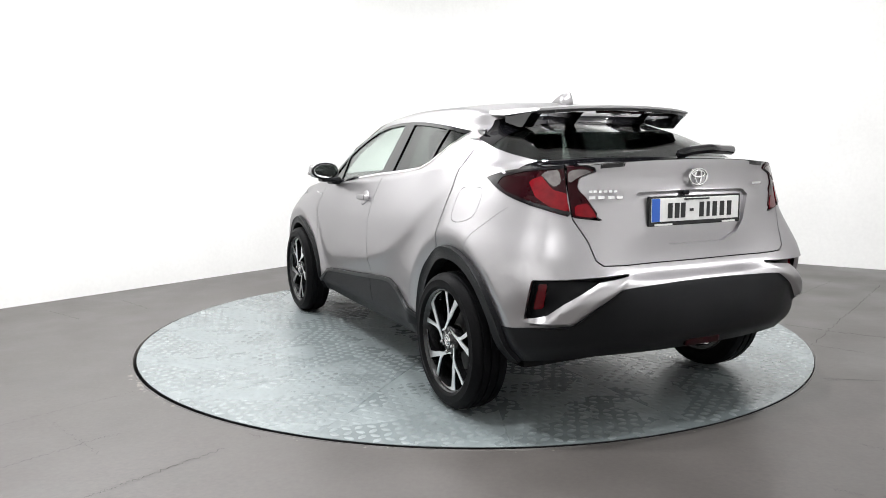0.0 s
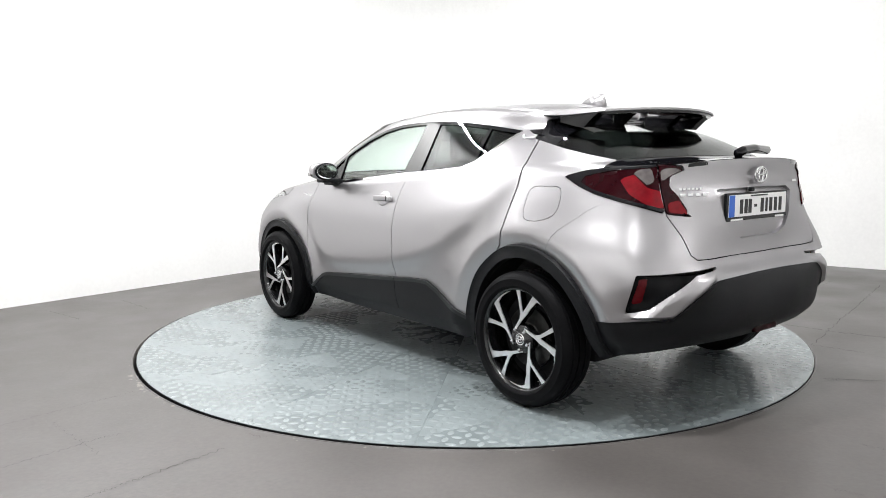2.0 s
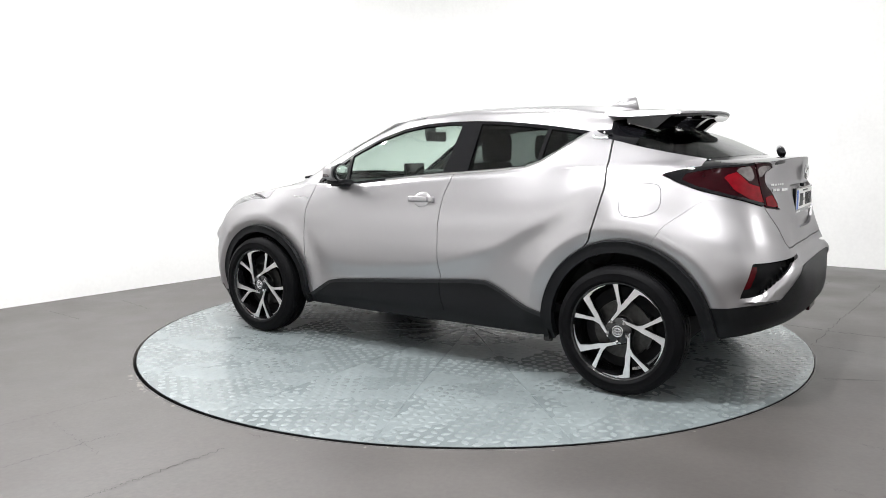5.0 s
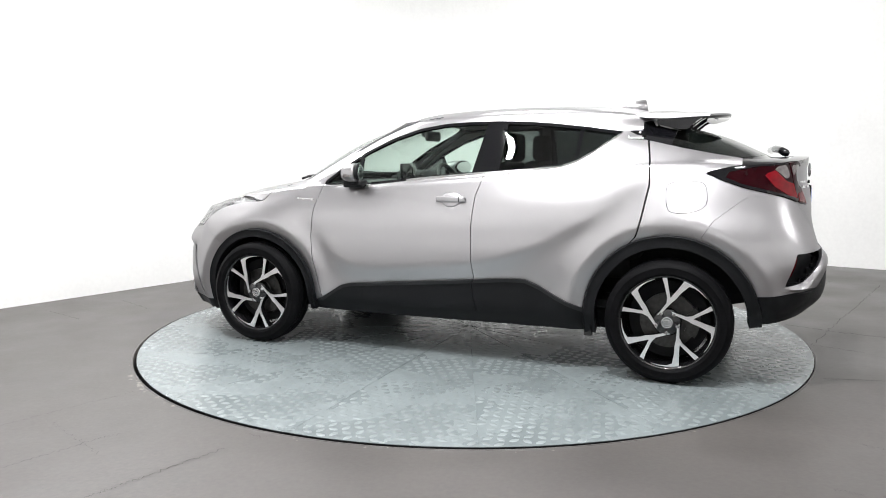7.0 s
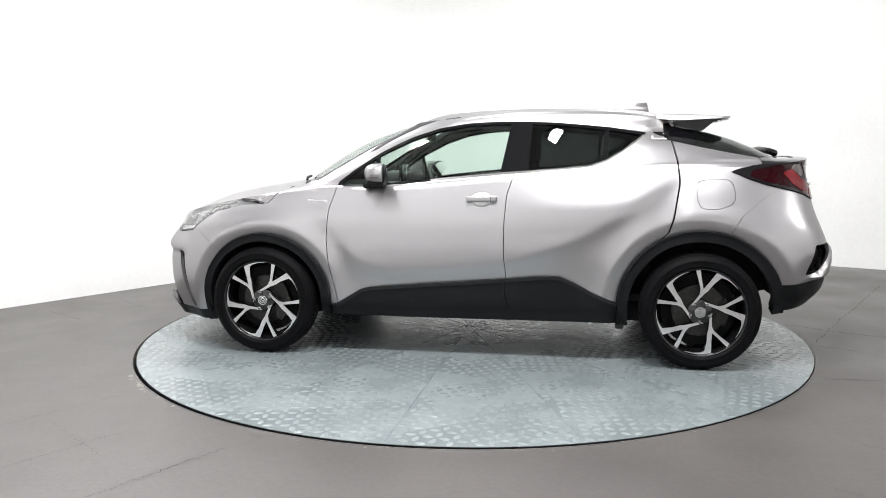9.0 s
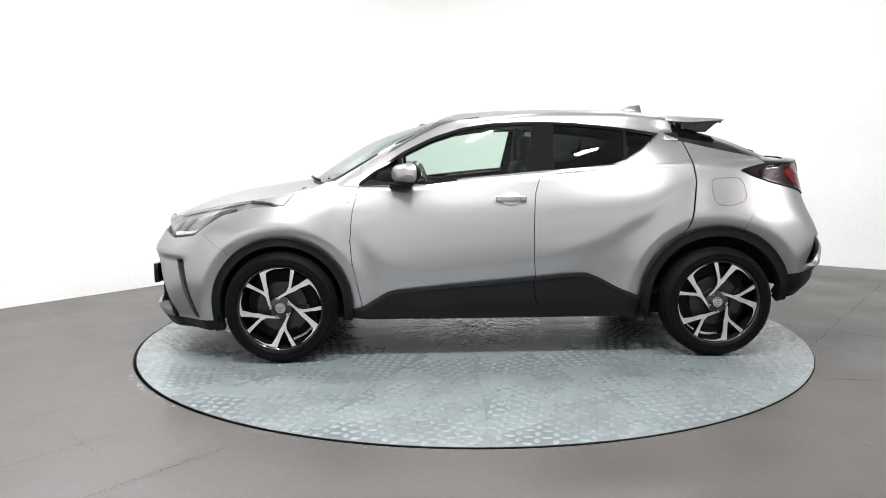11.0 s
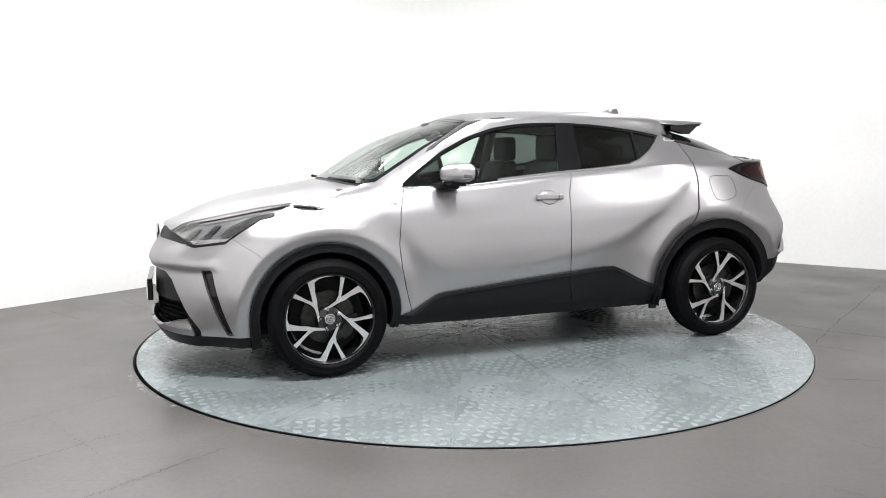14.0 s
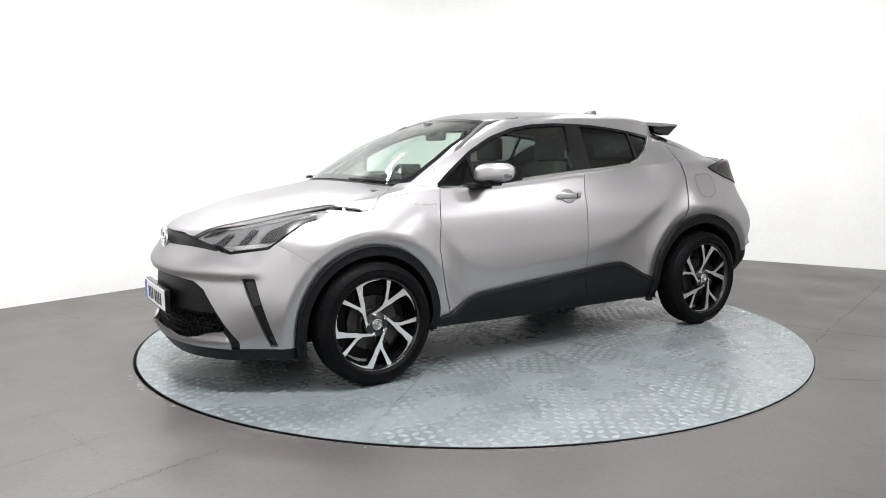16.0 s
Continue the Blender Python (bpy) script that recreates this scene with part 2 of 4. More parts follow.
def ceiling_lights():
    for x, y, length, share in LAMP_PLACES:
        ob = tagged(new("ceiling_light"), "white rectangular ceiling panel light, switched on, one of them added fill", "ceiling light", "ceiling lights")
        ob.matrix_basis = pose(x, y, CEILING, 0, 0, 51.7)
        part("frame", box_bm((length + 0.06, 0.13, 0.06), (0, 0, -0.031), 0.006), RIMSTEEL, ob)
        part("diffuser", box_bm((length, 0.07, 0.02), (0, 0, -0.065), 0.004), PANEL, ob)
        data = bpy.data.lights.new("panel_light", "AREA")
        data.shape, data.size, data.size_y, data.energy = "RECTANGLE", length, 0.07, LAMP_WATTS * share
        data.color = (0.985, 0.985, 0.99)
        lamp = new("panel_light", data)
        lamp.matrix_basis = pose(x, y, CEILING - 0.085, 0, 0, 51.7)


# ---- the turntable ----
def turntable():
    base = tagged(new("turntable"), "round grey steel turntable of wedge-shaped tread plates, turning slowly", "turntable")
    n, R, gap = 16, 2.240, 0.00016
    first = 66.0
    # a rounded lozenge with a slightly domed top
    round_lug = [(-.028, 0), (-.016, -.0115), (0, -.0155), (.016, -.0115), (.028, 0), (.016, .0115), (0, .0155), (-.016, .0115)]
    lug = [(x, y, 0) for x, y in round_lug] + [(x * .70, y * .62, .0013) for x, y in round_lug] + [(0, 0, .0017)]
    faces = [(k, (k + 1) % 8, 8 + (k + 1) % 8, 8 + k) for k in range(8)] + [(8 + k, 8 + (k + 1) % 8, 16) for k in range(8)]
    half = math.pi / n
    for k in range(n):
        a0 = radians(first) + k * 2 * half
        bm = bmesh.new()
        arc = [(R * math.cos(a), R * math.sin(a)) for a in np.linspace(-half + gap / 2, half - gap / 2, 13)]
        top = [bm.verts.new((0.02, 0, 0))] + [bm.verts.new((x, y, 0)) for x, y in arc]
        bm.faces.new(top)
        g = bmesh.ops.extrude_face_region(bm, geom=list(bm.faces))
        bmesh.ops.translate(bm, vec=(0, 0, -0.03), verts=[v for v in g["geom"] if isinstance(v, bmesh.types.BMVert)])
        bmesh.ops.recalc_face_normals(bm, faces=bm.faces)
        mid = a0 + half
        plate = part("plate", bm, STEEL, base)
        plate.matrix_basis = Matrix.Rotation(mid, 4, "Z")
        # raised lugs, laid in alternate directions
        pitch = 0.058
        turn = radians(22.5 if k % 2 else 67.5)
        V, F = [], []
        c, s = math.cos(turn), math.sin(turn)
        m = int(2.4 / pitch)
        for i in range(-m, m + 1):
            for j in range(-m, m + 1):
                u, v = i * pitch + 1.2, j * pitch
                x, y = 1.2 + (u - 1.2) * c - v * s, (u - 1.2) * s + v * c
                r, a = math.hypot(x, y), math.atan2(y, x)
                if r > R - 0.025 or r < 0.1 or abs(a) > half - 0.012 / r:
                    continue
                b = turn + (math.pi / 4 if (i + j) % 2 else -math.pi / 4)
                cb, sb = math.cos(b), math.sin(b)
                o = len(V)
                V += [(x + p * cb - q * sb, y + p * sb + q * cb, z) for p, q, z in lug]
                F += [tuple(o + w for w in f) for f in faces]
        ob = link("tread", make_mesh("tread", V, F, LUG, True), plate)
        tagged(ob, "raised steel tread lugs", kind="stuff")
    # dark band over the outer side of the plates
    V, F = lathe([(R + .0015, -.002), (R + .0015, -.028), (R - .02, -.030)], 192)
    link("edge_band", make_mesh("edge_band", np.stack([V[:, 0], V[:, 2], V[:, 1]], 1), F, DARK), base, "dark band round the edge of the turntable")
    V, F = lathe([(.0001, -.003), (2.2, -.003)], 96)
    link("seam_backing", make_mesh("seam_backing", np.stack([V[:, 0], V[:, 2], V[:, 1]], 1), F, STEEL), base)
    V, F = lathe([(2.22, -0.03), (2.22, -0.12), (2.18, -0.12)], 96)
    link("drum", make_mesh("drum", np.stack([V[:, 0], V[:, 2], V[:, 1]], 1), F, DARK), base)
    return base


# ---- the car's body surface ----
def hermite(P, t, taut=0):
    """Catmull-Rom curve through the rows of P at the parameters t (0 .. len-1)."""
    P = np.asarray(P, float)
    n = len(P)
    m = np.empty_like(P)
    m[1:-1] = (P[2:] - P[:-2]) / 2
    m[0], m[-1] = P[1] - P[0], P[-1] - P[-2]
    i = np.clip(np.floor(t).astype(int), 0, n - 2)
    s = (t - i).reshape((-1,) + (1,) * (P.ndim - 1))
    a, b, da, db = P[i], P[i + 1], m[i], m[i + 1]
    if taut:
        span = taut * np.linalg.norm(b - a, axis=-1, keepdims=True)
        da = da * np.minimum(1, span / (np.linalg.norm(da, axis=-1, keepdims=True) + 1e-9))
        db = db * np.minimum(1, span / (np.linalg.norm(db, axis=-1, keepdims=True) + 1e-9))
    return (2*s**3 - 3*s**2 + 1)*a + (s**3 - 2*s**2 + s)*da + (3*s**2 - 2*s**3)*b + (s**3 - s**2)*db


# Feature lines of the left half, from the nose's middle round the side to the tail's middle: x forward, y left, z up.
LINE_A = [(2.19,0,.165),(2.16,.3,.165),(2.04,.55,.17),(1.88,.69,.175),(1.70,.79,.18),(1.32,.82,.24),(.9,.82,.24),(.45,.82,.23),(-.2,.82,.23),
          (-.75,.82,.23),(-1.05,.82,.23),(-1.4,.82,.28),(-1.72,.80,.32),(-1.90,.70,.35),(-2.0,.52,.37),(-2.04,.28,.37),(-2.05,0,.37)]
LINE_B = [(2.27,0,.30),(2.24,.3,.30),(2.12,.56,.30),(1.93,.72,.30),(1.72,.83,.32),(1.32,.88,.33),(.9,.868,.33),(.45,.868,.33),(-.2,.868,.33),
          (-.75,.868,.33),(-1.05,.872,.34),(-1.4,.885,.38),(-1.72,.865,.41),(-1.94,.745,.43),(-2.06,.53,.44),(-2.105,.28,.44),(-2.11,0,.44)]
LINE_C = [(2.27,0,.45),(2.24,.3,.45),(2.13,.55,.45),(1.95,.73,.45),(1.73,.85,.46),(1.32,.90,.48),(.9,.875,.46),(.45,.872,.45),(-.2,.875,.48),
          (-.75,.875,.48),(-1.05,.885,.5),(-1.4,.905,.52),(-1.72,.88,.53),(-1.95,.765,.545),(-2.075,.54,.55),(-2.12,.28,.55),(-2.125,0,.55)]
LINE_D = [(2.26,0,.58),(2.23,.3,.58),(2.12,.54,.59),(1.95,.71,.61),(1.74,.84,.62),(1.32,.90,.64),(.9,.875,.6),(.45,.875,.58),(-.2,.88,.6),
          (-.75,.88,.62),(-1.05,.89,.64),(-1.4,.905,.66),(-1.73,.88,.66),(-1.965,.79,.66),(-2.08,.56,.665),(-2.10,.28,.67),(-2.105,0,.67)]
LINE_E = [(2.22,0,.70),(2.19,.3,.70),(2.08,.54,.71),(1.92,.68,.73),(1.73,.82,.76),(1.32,.88,.78),(.9,.865,.75),(.45,.872,.72),(-.2,.878,.73),
          (-.75,.872,.76),(-1.05,.878,.79),(-1.4,.89,.81),(-1.74,.865,.79),(-1.945,.78,.77),(-2.04,.565,.765),(-2.04,.28,.755),(-2.045,0,.755)]
LINE_F = [(2.20,0,.78),(2.15,.3,.79),(2.0,.54,.81),(1.86,.66,.83),(1.70,.765,.86),(1.32,.84,.88),(.9,.845,.88),(.45,.856,.87),(-.2,.862,.88),
          (-.75,.85,.92),(-1.05,.845,.95),(-1.4,.84,.96),(-1.69,.80,.95),(-1.88,.715,.95),(-1.985,.51,.95),(-2.03,.27,.95),(-2.04,0,.95)]
LINE_G = [(2.17,0,.83),(2.11,.3,.84),(1.95,.54,.87),(1.80,.64,.90),(1.62,.72,.94),(1.32,.77,.99),(.9,.775,1.035),(.45,.80,1.035),(-.2,.79,1.09),
          (-.75,.755,1.13),(-1.05,.765,1.14),(-1.4,.755,1.14),(-1.66,.72,1.15),(-1.84,.655,1.165),(-1.95,.50,1.18),(-2.0,.27,1.195),(-2.02,0,1.20)]
LINE_G2 = [(1.78,0,.98),(1.75,.3,.97),(1.60,.53,.955),(1.48,.63,.96),(1.36,.70,.98),(1.18,.745,1.02),(.89,.765,1.04),(.45,.793,1.043),(-.2,.783,1.097),
           (-.75,.75,1.138),(-1.05,.757,1.157),(-1.4,.73,1.168),(-1.63,.685,1.173),(-1.78,.61,1.18),(-1.87,.475,1.19),(-1.92,.26,1.20),(-1.93,0,1.203)]
LINE_H = [(1.20,0,1.075),(1.19,.3,1.07),(1.14,.52,1.06),(1.10,.64,1.055),(1.05,.69,1.055),(.98,.73,1.052),(.88,.752,1.045),(.45,.785,1.05),(-.2,.775,1.10),
          (-.75,.745,1.145),(-1.05,.745,1.17),(-1.4,.70,1.19),(-1.60,.64,1.19),(-1.72,.56,1.195),(-1.78,.45,1.20),(-1.81,.25,1.205),(-1.82,0,1.205)]
LINE_I = [(.80,0,1.325),(.785,.28,1.315),(.745,.48,1.295),(.70,.58,1.275),(.66,.635,1.26),(.60,.665,1.25),(.50,.685,1.25),(.3,.69,1.25),(-.2,.69,1.265),
          (-.75,.68,1.27),(-1.05,.66,1.27),(-1.30,.60,1.29),(-1.42,.54,1.30),(-1.48,.47,1.31),(-1.52,.38,1.32),(-1.55,.2,1.325),(-1.56,0,1.325)]
LINE_J = [(.33,0,1.475),(.33,.25,1.468),(.32,.42,1.455),(.30,.50,1.445),(.28,.54,1.435),(.25,.57,1.425),(.20,.588,1.42),(.08,.60,1.425),(-.25,.605,1.43),
          (-.75,.60,1.40),(-1.0,.58,1.365),(-1.12,.54,1.36),(-1.18,.49,1.38),(-1.21,.43,1.39),(-1.23,.35,1.40),(-1.25,.18,1.41),(-1.255,0,1.41)]
LINE_K = [(.29,0,1.492),(.288,.235,1.483),(.277,.39,1.472),(.262,.462,1.463),(.24,.502,1.456),(.205,.53,1.452),(.145,.546,1.453),(0,.555,1.466),(-.3,.56,1.483),
          (-.75,.555,1.477),(-.98,.54,1.460),(-1.10,.507,1.446),(-1.145,.462,1.443),(-1.172,.405,1.442),(-1.19,.335,1.443),(-1.208,.18,1.446),(-1.212,0,1.447)]
LINE_L = [(.20,0,1.508),(.195,0,1.509),(.185,0,1.510),(.17,0,1.511),(.15,0,1.513),(.12,0,1.515),(.08,0,1.518),(-.02,0,1.524),(-.3,0,1.530),
          (-.72,0,1.527),(-.93,0,1.515),(-1.03,0,1.503),(-1.06,0,1.497),(-1.085,0,1.491),(-1.10,0,1.488),(-1.12,0,1.484),(-1.13,0,1.482)]


def crown(part_out, along):
    """A line across the roof's crown, at a share of the way out to its edge."""
    line = []
    for (xk, yk, zk), (xl, yl, zl) in zip(LINE_K, LINE_L):
        line.append((xl + (xk - xl) * along, yk * part_out, zl - (zl - zk) * part_out ** 2.2))
    return line


CREASE = [(1.25,1.06),(1.0,.93),(.90,.82),(.81,.70),(.73,.595),(.64,.535),(.5,.515),(.33,.52),(-.03,.55),(-.21,.58),(-.38,.62),(-.54,.68),(-.7,.76),(-.86,.86),(-1.01,.96),(-1.13,1.04),(-1.25,1.10)]
FIN = [(.40, .705), (.52, .695), (.64, .61), (.70, .555), (.785, .532), (.70, .510), (.61, .518), (.52, .60), (.43, .665)]
AXLE = 1.32
HUB = 0.328


def smooth(a, b, x):
    t = np.clip((x - a) / (b - a), 0, 1)
    return t * t * (3 - 2 * t)


def poly_sdf(px, pz, poly):
    """Signed distance to a closed outline, negative inside."""
    P = np.asarray(poly, float)
    d = np.full(px.shape, 1e9)
    inside = np.zeros(px.shape, bool)
    for (ax, az), (bx, bz) in zip(P, np.roll(P, -1, 0)):
        ex, ez = bx - ax, bz - az
        t = np.clip(((px - ax) * ex + (pz - az) * ez) / (ex * ex + ez * ez + 1e-12), 0, 1)
        d = np.minimum(d, np.hypot(px - ax - t * ex, pz - az - t * ez))
        inside ^= ((az > pz) != (bz > pz)) & (px < (bx - ax) * (pz - az) / (bz - az + 1e-12) + ax)
    return np.where(inside, -d, d)


def rounded(points, k=6):
    """A closed smooth outline through points."""
    P = np.asarray(points, float)
    Q = np.vstack([P[-1:], P, P[:2]])
    return hermite(Q, 1 + np.arange(len(P) * k) / k)


def sculpt(V):
    """The crossing creases of the flanks and the swollen arches."""
    x, y, z = V[:, 0].copy(), V[:, 1].copy(), V[:, 2].copy()
    side = smooth(.62, .80, y)
    cr = np.asarray(CREASE)
    order = np.argsort(cr[:, 0])
    zc = np.interp(x, cr[order, 0], cr[order, 1])
    slope = np.gradient(cr[order, 1], cr[order, 0])
    k = 1 / np.sqrt(1 + np.interp(x, cr[order, 0], slope) ** 2)
    d = (zc - z) * k
    mid = smooth(1.14, .70, x) * smooth(-1.28, -1.05, x)
    below = .014 * np.log1p(np.exp(np.clip(d / .014, -30, 30)))
    dip = .025 * (1 - np.exp(-below / .05))
    rf = np.hypot(x - AXLE, z - HUB)
    rr = np.hypot(x + AXLE, z - HUB)
    flare = .012 * np.exp(-((rf - .47) / .07) ** 2) + .012 * np.exp(-((rr - .51) / .08) ** 2)
    tuck = .034 * np.clip((.497 - rf) / .09, 0, 1) + .034 * np.clip((.543 - rr) / .095, 0, 1)
    V[:, 1] = y + side * (flare - dip * mid - tuck)
    # brow and chin of the nose
    a = 0.9 * np.arctan2(y, x - 1.2)
    nose = smooth(1.55, 1.75, x)
    push = nose * (.026 * smooth(.592, .640, z) * smooth(.76, .65, z) * smooth(.78, .66, a) + .016 * smooth(.30, .275, z) * smooth(.64, .58, a))
    tail = smooth(-1.85, -1.95, x) * smooth(.60, .50, y)
    V[:, 0] += tail * .016 * smooth(1.035, 1.065, z) * smooth(1.19, 1.12, z)
    V[:, 0] += push * np.cos(a / .9) * .9
    # bright fin at the tail's corner
    w = 0.9 * np.arctan2(y, -(x + 1.2))
    g = poly_sdf(w, z, FIN)
    out = smooth(-1.7, -1.8, x) * smooth(.010, -.018, g) * (.010 + .026 * np.clip((.70 - z) / .16, 0, 1))
    V[:, 0] -= out * np.cos(w / .9)
    V[:, 1] += out * np.sin(w / .9)
    V[:, 1] += push * np.sin(a / .9) * .9
    return V


def patch(lines, level, nu, nv):
    """A dense grid lofted through feature lines; each point also carries its level and station."""
    tu = np.linspace(0, 16, 16 * nu + 1)
    flip = np.array([1, -1, 1])
    full = [np.vstack([np.array(l[1]) * flip, np.array(l, float), np.array(l[-2]) * flip]) for l in lines]
    grid = np.stack([hermite(l, tu + 1) for l in full])
    tv = np.linspace(0, len(lines) - 1, (len(lines) - 1) * nv + 1)
    if level == 8:
        S = hermite(np.concatenate([grid, grid[-2:-1] * flip]), tv, 1.25)
    else:
        S = hermite(grid, tv)
    S[:, 0, 1] = S[:, -1, 1] = 0
    rows, cols = S.shape[:2]
    W = np.stack(np.meshgrid(level + tv, tu, indexing="ij"), -1)
    V = np.concatenate([S, W], -1).reshape(-1, 5)
    i = np.arange(rows * cols).reshape(rows, cols)
    a, b, c, d = i[:-1, :-1].ravel(), i[:-1, 1:].ravel(), i[1:, 1:].ravel(), i[1:, :-1].ravel()
    return V, np.vstack([np.stack([a, b, c], 1), np.stack([a, c, d], 1)])


def weld(V, F, eps=1e-5):
    """Joins points that coincide and drops faces that collapse."""
    _, first, back = np.unique(np.round(V[:, :3] / eps).astype(np.int64), axis=0, return_index=True, return_inverse=True)
    F = back.reshape(-1)[F]
    ok = (F[:, 0] != F[:, 1]) & (F[:, 1] != F[:, 2]) & (F[:, 0] != F[:, 2])
    return V[first], F[ok]


def body_surface(nu=20):
    low = patch([LINE_A, LINE_B, LINE_C, LINE_D, LINE_E, LINE_F, LINE_G], 0, nu, 8)
    low[0][:, :3] = sculpt(low[0][:, :3])
    top = patch([LINE_G, LINE_G2, LINE_H], 6, nu, 8)
    edge = np.arange(16 * nu + 1)
    top[0][edge, :3] = low[0][-len(edge):, :3]
    upper = patch([LINE_H, LINE_I, LINE_J, LINE_K, crown(.82, .68), crown(.48, .35), LINE_L], 8, nu, 10)
    Vs, Fs, n = [], [], 0
    for V, F in (low, top, upper):
        Vs.append(V), Fs.append(F + n)
        n += len(V)
    V = np.vstack(Vs)
    V[np.abs(V[:, 1]) < 1e-4, 1] = 0
    return weld(V, np.vstack(Fs))

# joints and cracks of the floor: plan points and width
CRACKS = [
    ([(-1.874, -2.466), (-1.669, -2.194), (-1.561, -2.081)], 0.005),
    ([(-1.402, -2.717), (-1.264, -2.544), (-1.035, -2.252)], 0.006),
    ([(-2.175, -1.994), (-2.018, -1.794), (-1.773, -1.486)], 0.0035),
    ([(-3.434, 0.593), (-2.969, 0.254)], 0.008),
    ([(-3.023, 1.04), (-2.605, 0.651)], 0.008),
    ([(-1.951, -1.949), (-1.546, -2.311)], 0.0025),
    ([(2.325, 0.048), (2.573, -0.176), (2.818, -0.337)], 0.016),
    ([(2.241, -0.528), (2.358, -0.612), (2.477, -0.72)], 0.008),
    ([(1.974, -1.246), (2.283, -1.297)], 0.01),
    ([(1.969, -1.277), (2.187, -1.266)], 0.006),
    ([(1.682, -2.179), (1.755, -2.245)], 0.005),
    ([(1.359, -2.612), (1.446, -2.666)], 0.005),
    ([(2.241, -0.528), (2.956, 0.427), (3.884, 1.658)], 0.007),
    ([(2.747, 0.992), (3.535, 1.883)], 0.006),
    ([(-0.977, -2.083), (-0.887, -2.13)], 0.004),
]


# ---- cutting the body into panels ----
def clip(VF, field):
    """The part of a surface where field is negative, cut cleanly."""
    V, F = VF
    f = field(V)
    f = np.where(np.abs(f) < 1e-7, 1e-7, f)
    inn = f < 0
    n = inn[F].sum(1)
    keep = F[n == 3].tolist()
    extra, cache = [], {}
    base = len(V)

    def cut(a, b):
        key = (a, b) if a < b else (b, a)
        if key not in cache:
            t = f[key[0]] / (f[key[0]] - f[key[1]])
            cache[key] = base + len(extra)
            extra.append(V[key[0]] + t * (V[key[1]] - V[key[0]]))
        return cache[key]

    for tri in F[(n == 1) | (n == 2)]:
        a, b, c = (int(q) for q in tri)
        while inn[a] == inn[b] or (inn[a] == inn[c]):
            a, b, c = b, c, a
        p, q = cut(a, b), cut(a, c)
        if inn[a]:
            keep.append([a, p, q])
        else:
            keep += [[p, b, c], [p, c, q]]
    W = np.vstack([V, np.array(extra)]) if extra else V
    K = np.array(keep, int).reshape(-1, 3)
    used, back = np.unique(K, return_inverse=True)
    return W[used], back.reshape(-1, 3)


def split(VF, field, gap=0.0):
    return clip(VF, lambda V: field(V) + gap), clip(VF, lambda V: -field(V) + gap)


def mirrored(VF):
    V, F = VF
    W = V.copy()
    W[:, 1] *= -1
    return W, F[:, ::-1]


def whole(VF):
    """Both halves of a panel that crosses the middle."""
    V, F = VF
    V = V.copy()
    V[np.abs(V[:, 1]) < 1e-3, 1] = 0
    W, G = mirrored((V, F))
    return weld(np.vstack([V, W]), np.vstack([F, G + len(V)]))


def normals(V, F):
    P = V[:, :3]
    fn = np.cross(P[F[:, 1]] - P[F[:, 0]], P[F[:, 2]] - P[F[:, 0]])
    N = np.zeros_like(P)
    for k in range(3):
        np.add.at(N, F[:, k], fn)
    return N / (np.linalg.norm(N, axis=1, keepdims=True) + 1e-12)


def thick(VF, depth=0.014, lift=0.0):
    """Gives a surface thickness inward, after moving it out by lift."""
    V, F = weld(*VF)
    N = normals(V, F)
    P = V[:, :3]
    n = len(P)
    E = np.vstack([F[:, [0, 1]], F[:, [1, 2]], F[:, [2, 0]]])
    key = np.sort(E, 1)
    _, idx, cnt = np.unique(key, axis=0, return_index=True, return_counts=True)
    rim = E[idx[cnt == 1]]
    side = [(b, a, n + a, n + b) for a, b in rim]
    return np.vstack([P + N * lift, P + N * (lift - depth)]), F.tolist() + (F[:, ::-1] + n).tolist() + side


def wr(V):
    return 0.9 * np.arctan2(V[:, 1], -(V[:, 0] + 1.2))


def wf(V):
    return 0.9 * np.arctan2(V[:, 1], V[:, 0] - 1.2)


def both(*fields):
    return lambda V: np.max([f(V) for f in fields], 0)


def either(*fields):
    return lambda V: np.min([f(V) for f in fields], 0)


def side_poly(poly):
    return both(lambda V: poly_sdf(V[:, 0], V[:, 2], poly), lambda V: 0.45 - V[:, 1])


def rear_poly(poly):
    return both(lambda V: poly_sdf(wr(V), V[:, 2], poly), lambda V: V[:, 0] + 1.35)


def front_poly(poly):
    return both(lambda V: poly_sdf(wf(V), V[:, 2], poly), lambda V: 1.15 - V[:, 0])


def arch(x0, r):
    return lambda V: np.hypot(V[:, 0] - x0, np.maximum(V[:, 2] - HUB, (V[:, 2] - HUB) * 0.6)) - r


def left_of(line):
    """Negative behind (x less than) a line given as (x, z) from low to high."""
    L = np.asarray(line, float)
    return lambda V: V[:, 0] - np.interp(V[:, 2], L[:, 1], L[:, 0])


CLAD = [(-1.0, .33), (-.9, .35), (-.84, .37), (-.71, .425), (-.6, .485), (-.52, .517), (-.4, .515), (-.2, .497), (.34, .452), (.62, .428), (.68, .415), (.84, .32), (.9, .30)]
DOOR_FRONT = [(.80, .2), (.835, .33), (.862, .45), (.888, .57), (.902, .72), (.885, .9), (.85, 1.03), (.835, 1.08)]
DOOR_MID = [(-.235, .2), (-.225, .32), (-.205, .40), (-.20, .47), (-.212, .5), (-.2, .62), (-.2, .82), (-.212, .99), (-.245, 1.09), (-.285, 1.3), (-.29, 1.45)]
DOOR_REAR = [(-.93, .2), (-.93, .55), (-1.14, .78), (-1.165, .87), (-1.2, 1.06), (-1.19, 1.19), (-1.165, 1.32), (-1.15, 1.45)]
